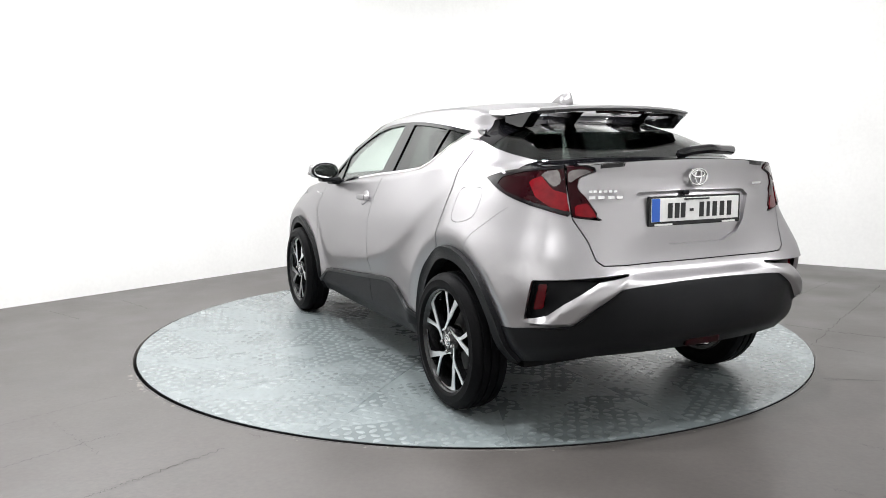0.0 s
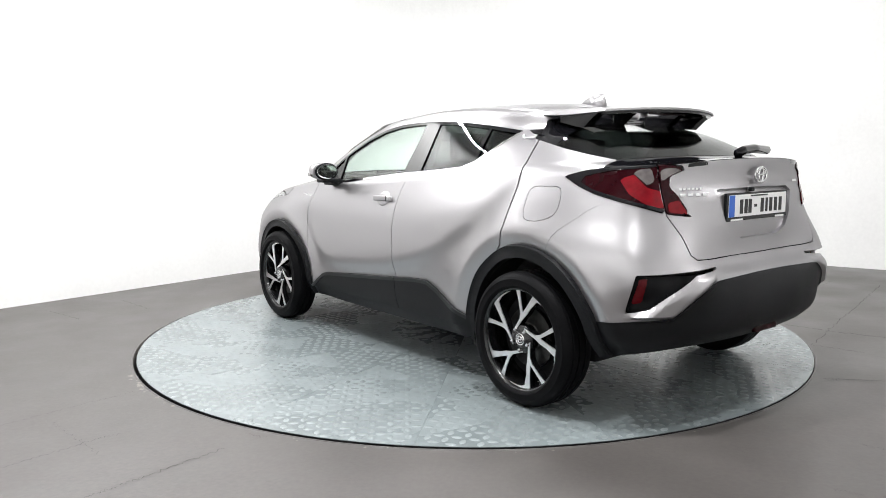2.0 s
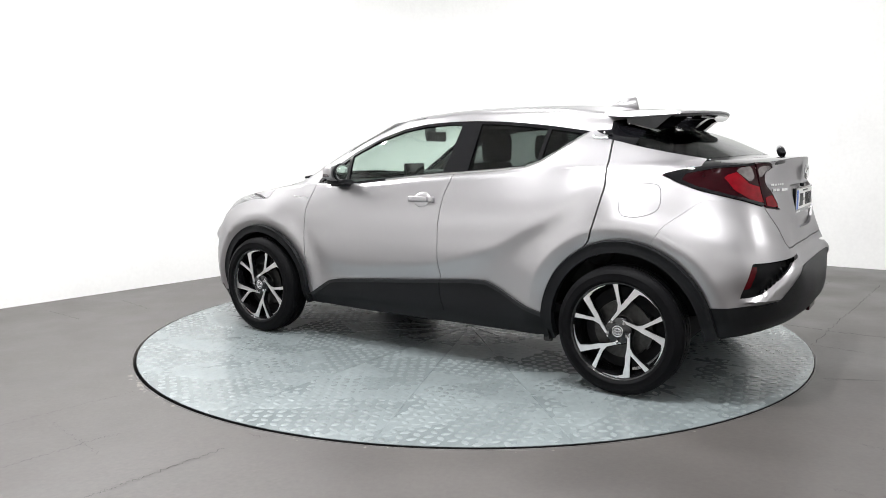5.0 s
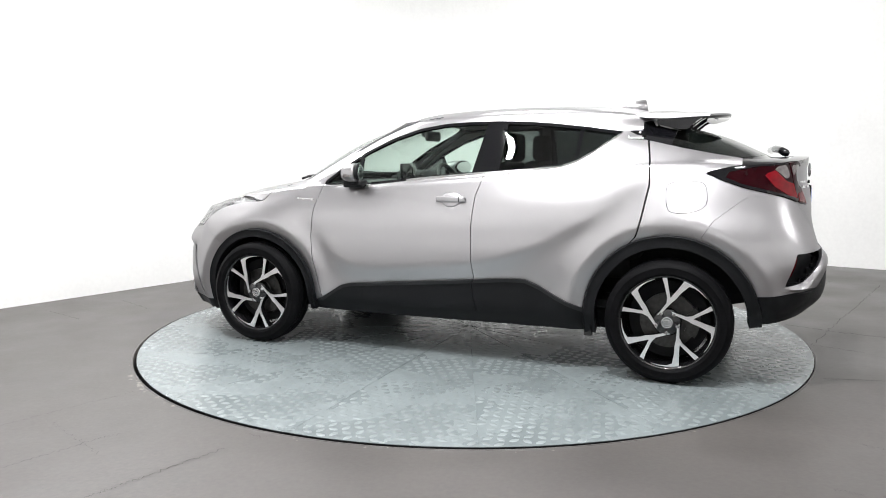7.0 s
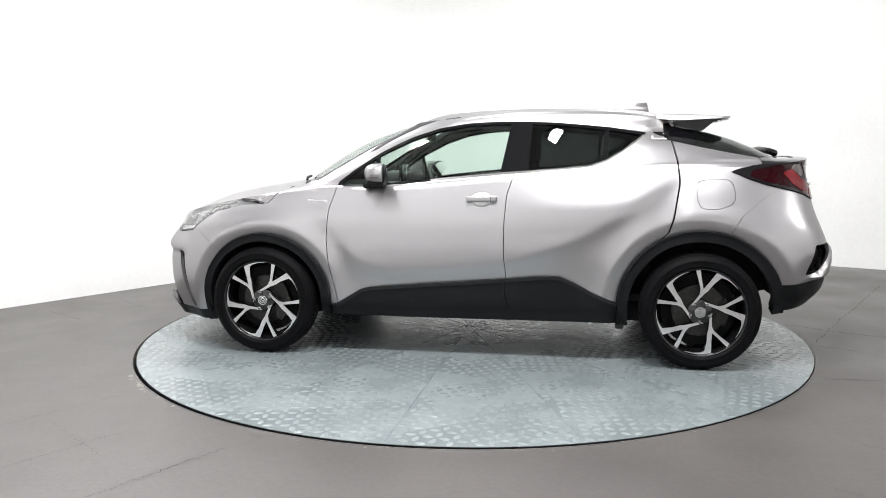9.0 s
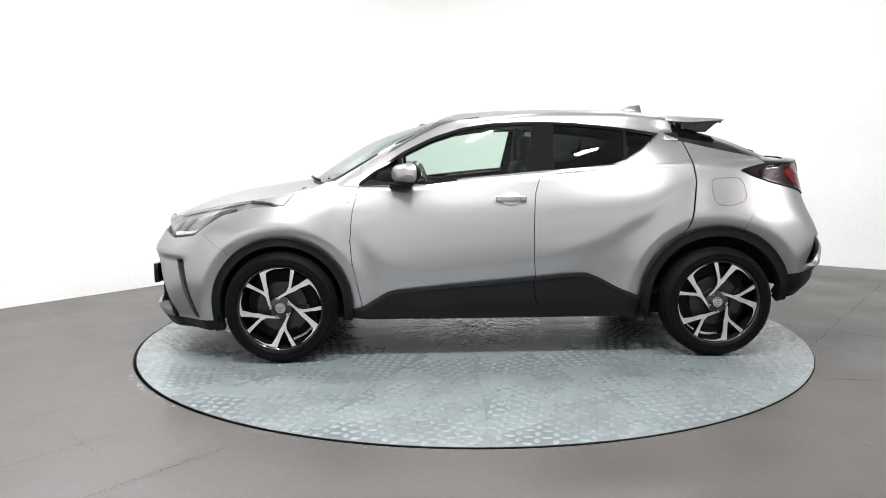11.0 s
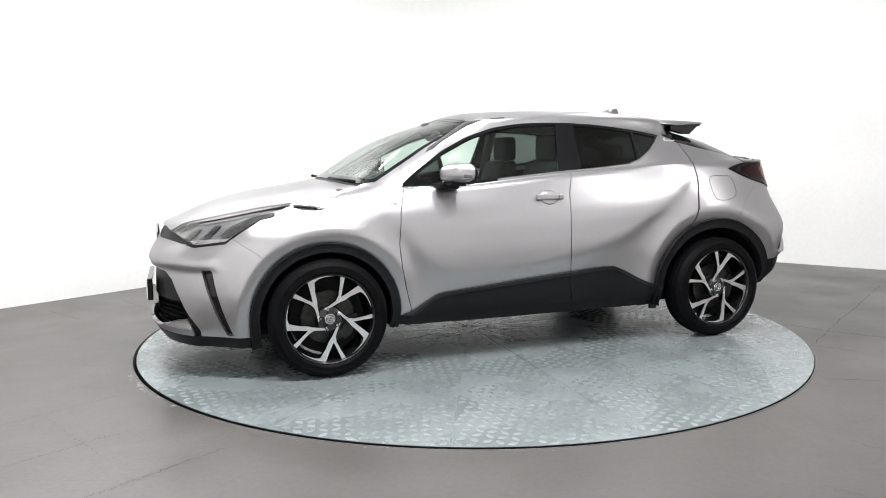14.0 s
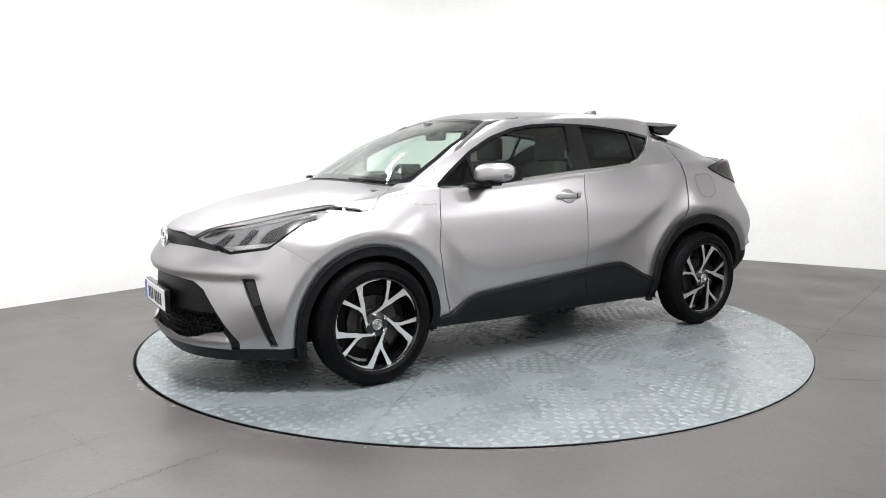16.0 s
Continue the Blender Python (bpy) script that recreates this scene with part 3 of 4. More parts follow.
WINDOWS = [(.85, 1.035), (.58, 1.037), (.36, 1.06), (.14, 1.082), (-.18, 1.11), (-.35, 1.12), (-.55, 1.135), (-.70, 1.152), (-.79, 1.182), (-.87, 1.23), (-.94, 1.28), (-1.015, 1.335),
           (-1.03, 1.352), (-.82, 1.384), (-.65, 1.404), (-.48, 1.42), (-.31, 1.428), (-.13, 1.428), (.05, 1.42), (.22, 1.394), (.40, 1.338), (.58, 1.252), (.75, 1.14), (.86, 1.055)]
HEADLAMP = [(.314, .803), (.40, .852), (.60, .895), (.81, .934), (1.06, .961), (1.20, .950), (1.285, .932), (1.12, .926), (.92, .882), (.80, .79), (.76, .757), (.575, .730), (.505, .758), (.40, .785)]
TAIL_BODY = [(1.098, 1.122), (1.0, 1.145), (.848, 1.163), (.66, 1.178), (.652, 1.111), (.642, 1.028), (.626, .963), (.742, .998), (.916, 1.045), (1.0, 1.077)]
TAIL_LID = [(.655, 1.174), (.539, 1.176), (.44, 1.176), (.517, 1.157), (.60, 1.125), (.606, 1.075), (.574, 1.051), (.504, .946), (.622, .962), (.64, 1.06)]
HATCH = [(-.1, .757), (.40, .757), (.50, .762), (.53, .785), (.56, .863), (.622, .957), (.66, 1.178), (.66, 1.19), (-.1, 1.25)]
RECESS = [(.75, .712), (.386, .724), (.40, .712), (.518, .700), (.638, .615), (.70, .56), (.785, .538)]
REFLECTOR = [(.738, .691), (.697, .698), (.719, .566), (.765, .557)]
GRILLE = [(-.1, .60), (.256, .60), (.40, .587), (.455, .545), (.60, .275), (.57, .335), (.48, .315), (.302, .262), (.15, .285), (-.1, .285)]
UPPER_BAR = [(-.1, .822), (.20, .822), (.314, .803), (.40, .785), (.505, .758), (.575, .730), (.50, .742), (.40, .752), (.30, .758), (-.1, .752)]
STRIP = [(.395, .590), (.462, .548), (.626, .275), (.617, .235), (.585, .235), (.590, .275), (.43, .548)]
FOG = [(.648, .610), (.708, .612), (.80, .25), (.762, .25), (.70, .45)]


SKIN = body_surface(8)[0]


def side_y(x, z):
    """How far out the flank stands at a place in side view."""
    P = SKIN[(SKIN[:, 1] > .4) & (SKIN[:, 3] < 10.4)]
    d = np.hypot(P[:, 0] - x, P[:, 2] - z)
    k = np.argsort(d)[:4]
    w = 1 / (d[k] + .003)
    return float((P[k, 1] * w).sum() / w.sum())


def tail_x(y, z):
    """How far back the tail stands at a place in rear view."""
    P = SKIN[(SKIN[:, 0] < -1.3) & (SKIN[:, 3] < 6.5)]
    d = np.hypot(P[:, 1] - abs(y), P[:, 2] - z)
    k = np.argsort(d)[:4]
    w = 1 / (d[k] + .003)
    return float((P[k, 0] * w).sum() / w.sum())


def wheel_shape(car):
    """One wheel about its hub, outer face towards +y: tyre, barrel, five forked spokes, cap, nuts, brake."""
    tyre_profile = [(.228, -.10), (.238, -.112), (.27, -.118), (.305, -.112), (.322, -.098), (.329, -.075), (.3295, -.055), (.3225, -.054), (.3225, -.046), (.330, -.045),
                    (.330, -.012), (.323, -.011), (.323, .0), (.330, .001), (.329, .025), (.321, .028), (.320, .034), (.326, .036), (.318, .055), (.302, .068), (.298, .071), (.294, .070),
                    (.27, .073), (.262, .0735), (.258, .072), (.243, .066), (.236, .056), (.228, .05)]
    tyre_profile = [(r + .017 * min(max((.275 - r) / .04, 0), 1) + .006 * min(max((r - .29) / .03, 0), 1), y) for r, y in tyre_profile]
    V, F = lathe(tyre_profile, 96)
    barrel = [(.238, .052), (.2375, .060), (.232, .060), (.226, .050), (.220, .025), (.205, -.02), (.20, -.095), (.205, -.095), (.235, -.10)]
    barrel = [(r + .018, y) for r, y in barrel]
    BV, BF = lathe(barrel, 96)
    wheel = link("wheel", make_mesh("wheel", BV, [f[::-1] for f in BF], BLACKALLOY), car, "black and machined-silver five-spoke alloy wheel")
    tyre = make_mesh("tyre", V, [f[::-1] for f in F], RUBBER)
    tyre.set_sharp_from_angle(angle=radians(35))
    link("tyre", tyre, wheel, "black rubber tyre with tread grooves")
    lip = lathe([(.2515, .053), (.2575, .0605), (.260, .056)], 96)
    link("rim_lip", make_mesh("rim_lip", lip[0], [f[::-1] for f in lip[1]], BLACKALLOY), wheel)

    def at(deg, r):
        a = radians(deg)
        return (-math.sin(a) * r, math.cos(a) * r)

    def dish(V, amount=1.0):
        r = np.hypot(V[:, 0], V[:, 2])
        V[:, 1] += 0.052 - 0.010 * amount
        return V

    # forked blade, drawn as an outline; the arc reaches over the next window
    q = .00106
    blade = [(-50, 36), (-42, 46), (-9, 98), (-7, 128), (-21, 180), (-38, 229), (-15, 232), (-2, 172), (9, 128), (38, 168), (72, 220), (100, 210), (125, 196), (150, 178), (170, 159),
             (190, 134), (200, 119), (197, 118), (185, 134), (165, 154), (145, 171), (122, 185), (95, 192), (56, 153), (34, 121), (12, 99), (-32, 42), (-40, 38)]
    blade = [(-a * q, b * q) for a, b in blade]
    SV, SF = prism(blade, .034, -.0045)
    spoke = make_mesh("spoke", dish(SV, 1.0), SF, BLACKALLOY, False)
    FV, FF = prism(blade, .005, 0.0)
    face = make_mesh("spoke_face", dish(FV, 1.0), FF, ALLOY, False)
    for k in range(5):
        turn = Matrix.Rotation(radians(72 * k), 4, "Y")
        ob = link("spoke", spoke, wheel)
        ob.matrix_basis = turn
        fo = link("spoke_face", face, wheel, "machined silver spoke face")
        fo.matrix_basis = turn
    hub = lathe([(.0001, .044), (.030, .046), (.034, .043), (.037, .038), (.064, .039), (.073, .032), (.074, .0), (.06, -.04)], 48)
    link("hub", make_mesh("hub", hub[0], [f[::-1] for f in hub[1]], BLACKALLOY), wheel)
    cap = lathe([(.0245, .0455), (.0255, .0485), (.0285, .0485), (.030, .0455)], 32)
    link("cap_ring", make_mesh("cap_ring", cap[0], [f[::-1] for f in cap[1]], CHROME), wheel, "chrome ring on the hub cap")
    for rx, rz, oz in ((.009, .0165, 0), (.0175, .0075, .006), (.020, .0165, 0)):
        pts = [(rx * math.sin(a), .0475, oz + rz * math.cos(a)) for a in np.linspace(0, 2 * math.pi, 17)]
        part("cap_badge", tube_bm(pts, .0024, 5), CHROME, wheel, "", True)
    nut = lathe([(.0001, .047), (.0065, .047), (.0105, .042), (.011, .02)], 6)
    nut_mesh = make_mesh("wheel_nut", nut[0], [f[::-1] for f in nut[1]], CHROME, False)
    for k in range(5):
        x, z = at(72 * k + 36, .055)
        ob = link("wheel_nut", nut_mesh, wheel)
        ob.location = (x, .008, z)
    disc = lathe([(.06, -.012), (.075, -.02), (.15, -.02), (.15, -.042), (.06, -.042)], 48)
    link("brake_disc", make_mesh("brake_disc", disc[0], [f[::-1] for f in disc[1]], DISC, False), wheel, "bare steel brake disc")
    # added dark disc that keeps the gaps between the spokes in shade
    shield = lathe([(.0001, -.058), (.212, -.058), (.212, -.062), (.0001, -.062)], 48)
    link("wheel_backing", make_mesh("wheel_backing", shield[0], [f[::-1] for f in shield[1]], DARK, False), wheel, "dark disc added behind the brake to block light through the wheel")
    out = [at(a, .165) for a in range(60, 121, 10)] + [at(a, .10) for a in range(118, 61, -10)]
    CV, CF = prism(out, .05, -.006)
    link("brake_caliper", make_mesh("brake_caliper", CV, CF, DISC, False), wheel)
    return wheel


def put_wheels(car):
    wheel = wheel_shape(car)
    wheel.location = (AXLE, .845, HUB)
    wheel.rotation_euler = (0, radians(-25), 0)
    for x, y, turn, flip in ((-AXLE, .845, -2, 0), (AXLE, -.845, 30, 1), (-AXLE, -.845, 50, 1)):
        m = Matrix.Translation((x, y, HUB)) @ Matrix.Rotation(math.pi * flip, 4, "Z") @ Matrix.Rotation(radians(turn), 4, "Y")
        copy_thing(wheel, m)


def panels(car):
    surf = body_surface()
    # arches
    for x0, hole, ring in ((AXLE, .372, .428), (-AXLE, .402, .468)):
        _, surf = split(surf, both(arch(x0, hole), lambda V: .6 - V[:, 1]))
        lip, surf = split(surf, both(arch(x0, ring), lambda V: .6 - V[:, 1], lambda V: V[:, 3] - 7), 0.0)
        for side in (lip, mirrored(lip)):
            sheet("arch_cladding", thick(side, .05, .024), PLASTIC, car, "black textured plastic wheel-arch cladding")
    # sills and door cladding
    top = np.asarray(CLAD)
    low, surf = split(surf, both(lambda V: V[:, 2] - np.interp(V[:, 0], top[:, 0], top[:, 1]), lambda V: np.abs(V[:, 0] + .05) - .97, lambda V: .5 - V[:, 1]))
    sill, clad = split(low, lambda V: V[:, 2] - .305, .002)
    rear_clad, front_clad = split(clad, left_of(DOOR_MID), .002)
    for side in (0, 1):
        flip = mirrored if side else (lambda q: q)
        sheet("sill", thick(flip(sill), .03, .0), PLASTIC, car, "black plastic sill")
        sheet("door_cladding", thick(flip(front_clad), .02, .012), PLASTIC, car, "black plastic lower door cladding")
        sheet("door_cladding", thick(flip(rear_clad), .02, .012), PLASTIC, car, "black plastic lower door cladding")
        for piece in (front_clad, rear_clad):
            ridge = clip(piece, lambda V: np.interp(V[:, 0], top[:, 0], top[:, 1]) - .022 - V[:, 2])
            sheet("cladding_ridge", thick(flip(ridge), .012, .0175), SATIN, car, "satin black ridge along the cladding")
    # lamps
    lamp, surf = split(surf, front_poly(HEADLAMP), .002)
    tail, surf = split(surf, rear_poly(TAIL_BODY), .0015)
    lid_lamp, surf = split(surf, rear_poly(TAIL_LID), .0015)
    for side in (0, 1):
        flip = mirrored if side else (lambda q: q)
        headlamp(car, flip(lamp), flip, lamp)
        tail_lamp(car, tail, lid_lamp, flip)
    # bumper pieces, front
    bar, surf = split(surf, front_poly(UPPER_BAR))
    sheet("upper_grille_bar", thick(whole(bar), .02, -.012), PLASTIC, car, "black upper grille bar")
    lip, surf = split(surf, both(lambda V: V[:, 2] - .238, lambda V: 1.5 - V[:, 0]))
    sheet("front_lip", thick(whole(lip), .02), PLASTIC, car, "black plastic lip under the front bumper")
    grille, surf = split(surf, front_poly(GRILLE))
    sheet("lower_grille_back", thick(whole(grille), .01, -.075), DARK, car)
    sheet("grille_frame", thick(whole(split(grille, lambda V: .425 - V[:, 2])[0]), .02, -.035), PLASTIC, car, "black plastic grille panel")
    grille_mesh(car, grille)
    strip, surf = split(surf, front_poly(STRIP))
    fog, surf = split(surf, front_poly(FOG))
    for side in (0, 1):
        flip = mirrored if side else (lambda q: q)
        sheet("bumper_slot", thick(flip(strip), .02, -.012), PLASTIC, car, "black slot beside the grille")
        sheet("fog_lamp_slot", thick(flip(fog), .02, -.018), BLACKGLOSS, car, "black fog lamp slot")
    # bumper pieces, rear
    edge = np.array([(-.2, .679), (.132, .677), (.40, .668), (.432, .664), (.519, .601), (.608, .522), (.70, .51), (.881, .489), (1.3, .47)])
    apron, surf = split(surf, both(lambda V: V[:, 2] - np.interp(wr(V), edge[:, 0], edge[:, 1]), lambda V: V[:, 0] + 1.5))
    sheet("rear_apron", thick(whole(apron), .03, .004), PLASTIC, car, "black textured plastic lower rear bumper")
    recess, surf = split(surf, rear_poly(RECESS))
    reflector, recess = split(recess, rear_poly(REFLECTOR), .001)
    for side in (0, 1):
        flip = mirrored if side else (lambda q: q)
        sheet("bumper_recess", thick(flip(recess), .02, -.062), PLASTIC, car, "black recess in the rear bumper")
        sheet("reflector", thick(flip(reflector), .02, -.052), REFLEX, car, "red rear reflector")
    # glasshouse
    zs, ys = [1.0, 1.06, 1.216, 1.396, 1.44, 1.6], [.715, .70, .645, .548, .48, .40]
    front_pane, surf = split(surf, both(lambda V: V[:, 1] - np.interp(V[:, 2], zs, ys), lambda V: 8.06 - V[:, 3], lambda V: V[:, 3] - 9.93, lambda V: V[:, 4] - 6), .0)
    frit = both(lambda V: V[:, 1] - np.interp(V[:, 2], zs, ys) + .022, lambda V: 8.16 - V[:, 3], lambda V: V[:, 3] - 9.82)
    pane, seal = split(front_pane, frit)
    sheet("windscreen", thick(whole(pane), .005, -.004), WINDOW, car, "clear slightly green windscreen")
    sheet("windscreen_surround", thick(whole(seal), .006, -.003), BLACKGLOSS, car, "black windscreen surround")
    side_glass, surf = split(surf, side_poly(WINDOWS))
    window_parts(car, side_glass)
    hatch_low = np.array([(-2.1, 1.0), (-1.78, 1.0), (-1.73, 1.185), (-1.49, 1.228), (-1.344, 1.258), (-1.16, 1.302), (-1.03, 1.325)])
    back, surf = split(surf, both(lambda V: np.interp(V[:, 0], hatch_low[:, 0], hatch_low[:, 1]) - V[:, 2], lambda V: V[:, 0] + 1.128, lambda V: V[:, 3] - 10.5, lambda V: 6.9 - V[:, 3]))
    mid_pane, corner = split(back, both(lambda V: V[:, 0] + 1.30 + .2 * (V[:, 2] - 1.3), lambda V: 8.1 - V[:, 3]), .0015)
    lower_deck, corner = split(corner, both(lambda V: V[:, 3] - 8.1, lambda V: V[:, 0] + 1.3), .0)
    sheet("rear_window", thick(whole(mid_pane), .006, -.003), PRIVACY, car, "dark tinted tailgate window")
    for side in (corner, mirrored(corner)):
        sheet("pillar_trim", thick(side, .012, -.002), BLACKGLOSS, car, "gloss black trim at the rear pillar")
    deck, surf = split(surf, both(lambda V: 6.0 - V[:, 3], lambda V: V[:, 0] + 1.66, lambda V: V[:, 3] - 8.3), .0)
    sheet("tailgate_ledge", thick(whole(deck), .02, .003), BLACKGLOSS, car, "gloss black ledge below the rear window")
    if len(lower_deck[0]):
        sheet("window_ledge", thick(whole(lower_deck), .01, -.004), BLACKGLOSS, car)
    # roof
    roof, surf = split(surf, both(lambda V: 10.02 - V[:, 3]), .001)
    sheet("roof", thick(whole(roof), .012), PAINT, car, "silver metallic roof")
    liner, _ = split(roof, lambda V: 10.3 - V[:, 3])
    liner[0][:, 2] -= .03
    sheet("headliner", thick(whole(liner), .006, -.004), HEADLINER, car, "grey fabric headliner")
    # bonnet
    plan = [(1.21, -.1), (1.205, .0), (1.19, .3), (1.135, .55), (1.10, .645), (1.18, .735), (1.265, .79), (1.36, .86), (1.9, .9), (2.4, .6), (2.4, -.1)]
    rise = ([0, .314, .40, .60, .81, 1.06, 1.2, 1.285, 1.5], [.822, .806, .856, .899, .938, .965, .955, .936, .936])
    bonnet, surf = split(surf, both(lambda V: poly_sdf(V[:, 0], V[:, 1], plan), lambda V: np.interp(wf(V), *rise) - V[:, 2]), .002)
    sheet("bonnet", thick(whole(bonnet), .015), PAINT, car, "silver metallic bonnet, closed")
    cowl, surf = split(surf, both(lambda V: 7.0 - V[:, 3], lambda V: V[:, 3] - 8.1, lambda V: 1.0 - V[:, 0], lambda V: V[:, 1] - .66))
    if len(cowl[0]):
        sheet("cowl", thick(whole(cowl), .02, -.008), PLASTIC, car, "black plastic scuttle below the windscreen")
    # tailgate, bumpers, wings, doors
    gate, surf = split(surf, rear_poly(HATCH), .0025)
    tailgate(car, gate)
    rear_seam = [(-1.45, .1), (-1.45, .5), (-1.479, .793), (-1.531, .874), (-1.661, .976), (-1.70, 1.0), (-1.9, 1.02), (-3.0, 1.05)]
    bumper, surf = split(surf, both(left_of(rear_seam), lambda V: V[:, 2] - 1.05), .0012)
    sheet("rear_bumper", thick(whole(bumper), .02), PAINT, car, "silver painted rear bumper")
    front_seam = [(1.52, .1), (1.52, .5), (1.631, .659), (1.794, .77), (1.83, .80), (2.3, .9)]
    nose, surf = split(surf, both(lambda V: -left_of(front_seam)(V), lambda V: V[:, 2] - .84), .0012)
    sheet("front_bumper", thick(whole(nose), .02), PAINT, car, "silver painted front bumper")
    behind, wing = split(surf, left_of(DOOR_FRONT), .0)
    door_zone = lambda V: V[:, 2] - np.interp(V[:, 0], [-2.2, -1.3, -1.03, -.8, .4, .6, .75, .85, 1.0], [1.343, 1.343, 1.343, 1.28, 1.2, 1.14, 1.09, 1.047, 1.047])
    aft, pillar_side = split(behind, door_zone, .0)
    rest, doors = split(aft, left_of(DOOR_REAR), .0048)
    rear_door, front_door = split(doors, left_of(DOOR_MID), .0022)
    front_door = clip(front_door, lambda V: -left_of(DOOR_MID)(V))
    front_door = clip(front_door, lambda V: left_of(DOOR_FRONT)(V) + .0022)
    wing = clip(wing, lambda V: -left_of(DOOR_FRONT)(V) + .0022)
    frame_rear, frame_front = split(pillar_side, left_of(DOOR_MID), .0)
    quarter = weld(np.vstack([rest[0], frame_rear[0]]), np.vstack([rest[1], frame_rear[1] + len(rest[0])]))
    fuel, quarter = split(quarter, side_poly(rounded([(-1.30, 1.065), (-1.39, 1.075), (-1.475, 1.068), (-1.497, 1.0), (-1.485, .945), (-1.41, .915), (-1.33, .915), (-1.30, .94), (-1.29, 1.0)], 5)), .0015)
    for side in (0, 1):
        flip = mirrored if side else (lambda q: q)
        sheet("front_wing", thick(flip(wing), .015), PAINT, car, "silver painted front wing")
        door = sheet("front_door", thick(flip(front_door), .02), PAINT, car, "silver painted front door, closed")
        handle(door, 1 - 2 * side)
        rear = sheet("rear_door", thick(flip(rear_door), .02), PAINT, car, "silver painted rear door, closed")
        pillar_handle(rear, 1 - 2 * side)
        sheet("rear_quarter", thick(flip(quarter), .015), PAINT, car, "silver painted rear quarter with rear pillar")
        sheet("roof_rail", thick(flip(frame_front), .015), PAINT, car, "silver painted front pillar and roof rail")
        if side == 0:
            sheet("fuel_flap", thick(flip(fuel), .01), PAINT, car, "silver painted fuel flap")
        else:
            sheet("quarter_patch", thick(flip(fuel), .01), PAINT, car)
    # dark backing behind every joint
    back_all = body_surface(5)
    for x0, r in ((AXLE, .385), (-AXLE, .415)):
        back_all = clip(back_all, lambda V: -both(arch(x0, r), lambda V: .55 - V[:, 1])(V))
    back_all = clip(back_all, lambda V: V[:, 3] - 7.6)
    back_all = clip(back_all, lambda V: -front_poly(HEADLAMP)(V))
    back_all = clip(back_all, lambda V: -front_poly(GRILLE)(V))
    back_all = clip(back_all, lambda V: -rear_poly(TAIL_BODY)(V))
    back_all = clip(back_all, lambda V: -rear_poly(RECESS)(V))
    sheet("inner_shell", thick(whole(back_all), .008, -.048), DARK, car, "black inner body shell")


def window_parts(car, area):
    """Panes, black frames, pillar covers and the bright strip of one side, then of the other."""
    inset = lambda V: poly_sdf(V[:, 0], V[:, 2], WINDOWS) + .017
    b_front = [(-.15, 1.0), (-.165, 1.11), (-.225, 1.43)]
    b_rear = [(-.325, 1.0), (-.333, 1.11), (-.352, 1.43)]
    div = [(-.765, 1.0), (-.782, 1.18), (-.80, 1.40)]
    sail = [(.575, 1.0), (.583, 1.04), (.60, 1.2), (.61, 1.3)]
    strip, frame_all = split(area, both(lambda V: poly_sdf(V[:, 0], V[:, 2], WINDOWS), lambda V: V[:, 2] - np.interp(V[:, 0], *BELT) - .011), 0)
    panes, rim = split(frame_all, inset)
    back, front = split(panes, left_of(b_front), .0)
    fore, front = split(front, lambda V: -left_of(sail)(V) + .012)
    front = clip(front, lambda V: left_of(sail)(V) + .012)
    rear, pillar = split(back, left_of(b_rear), 0)
    quarter, rear_pane = split(rear, left_of(div), .011)
    posts = [pillar]
    for piece, line, half in ((rear, div, .011), (panes, sail, .012)):
        posts.append(clip(clip(piece, lambda V: left_of(line)(V) - half), lambda V: -left_of(line)(V) - half))
    for side in (0, 1):
        flip = mirrored if side else (lambda q: q)
        sheet("front_window", thick(flip(front), .005, -.010), WINDOW, car, "clear green-tinted front door window")
        sheet("sail_window", thick(flip(fore), .005, -.010), PRIVACY, car, "small dark front corner window")
        sheet("rear_door_window", thick(flip(rear_pane), .005, -.010), PRIVACY, car, "dark tinted rear door window")
        sheet("corner_window", thick(flip(quarter), .005, -.010), PRIVACY, car, "dark tinted rear corner window")
        sheet("window_frame", thick(flip(rim), .015, -.002), BLACKGLOSS, car, "black window frame")
        sheet("belt_strip", thick(flip(strip), .012, .003), CHROME, car, "bright chrome strip below the windows")
        for q in posts:
            if len(q[0]):
                sheet("pillar_cover", thick(flip(q), .015, -.002), BLACKGLOSS, car, "gloss black door pillar cover")


BELT = ([-1.015, -.94, -.87, -.79, -.70, -.55, -.35, -.18, .14, .36, .58, .85], [1.335, 1.28, 1.23, 1.182, 1.152, 1.135, 1.12, 1.11, 1.082, 1.06, 1.037, 1.035])


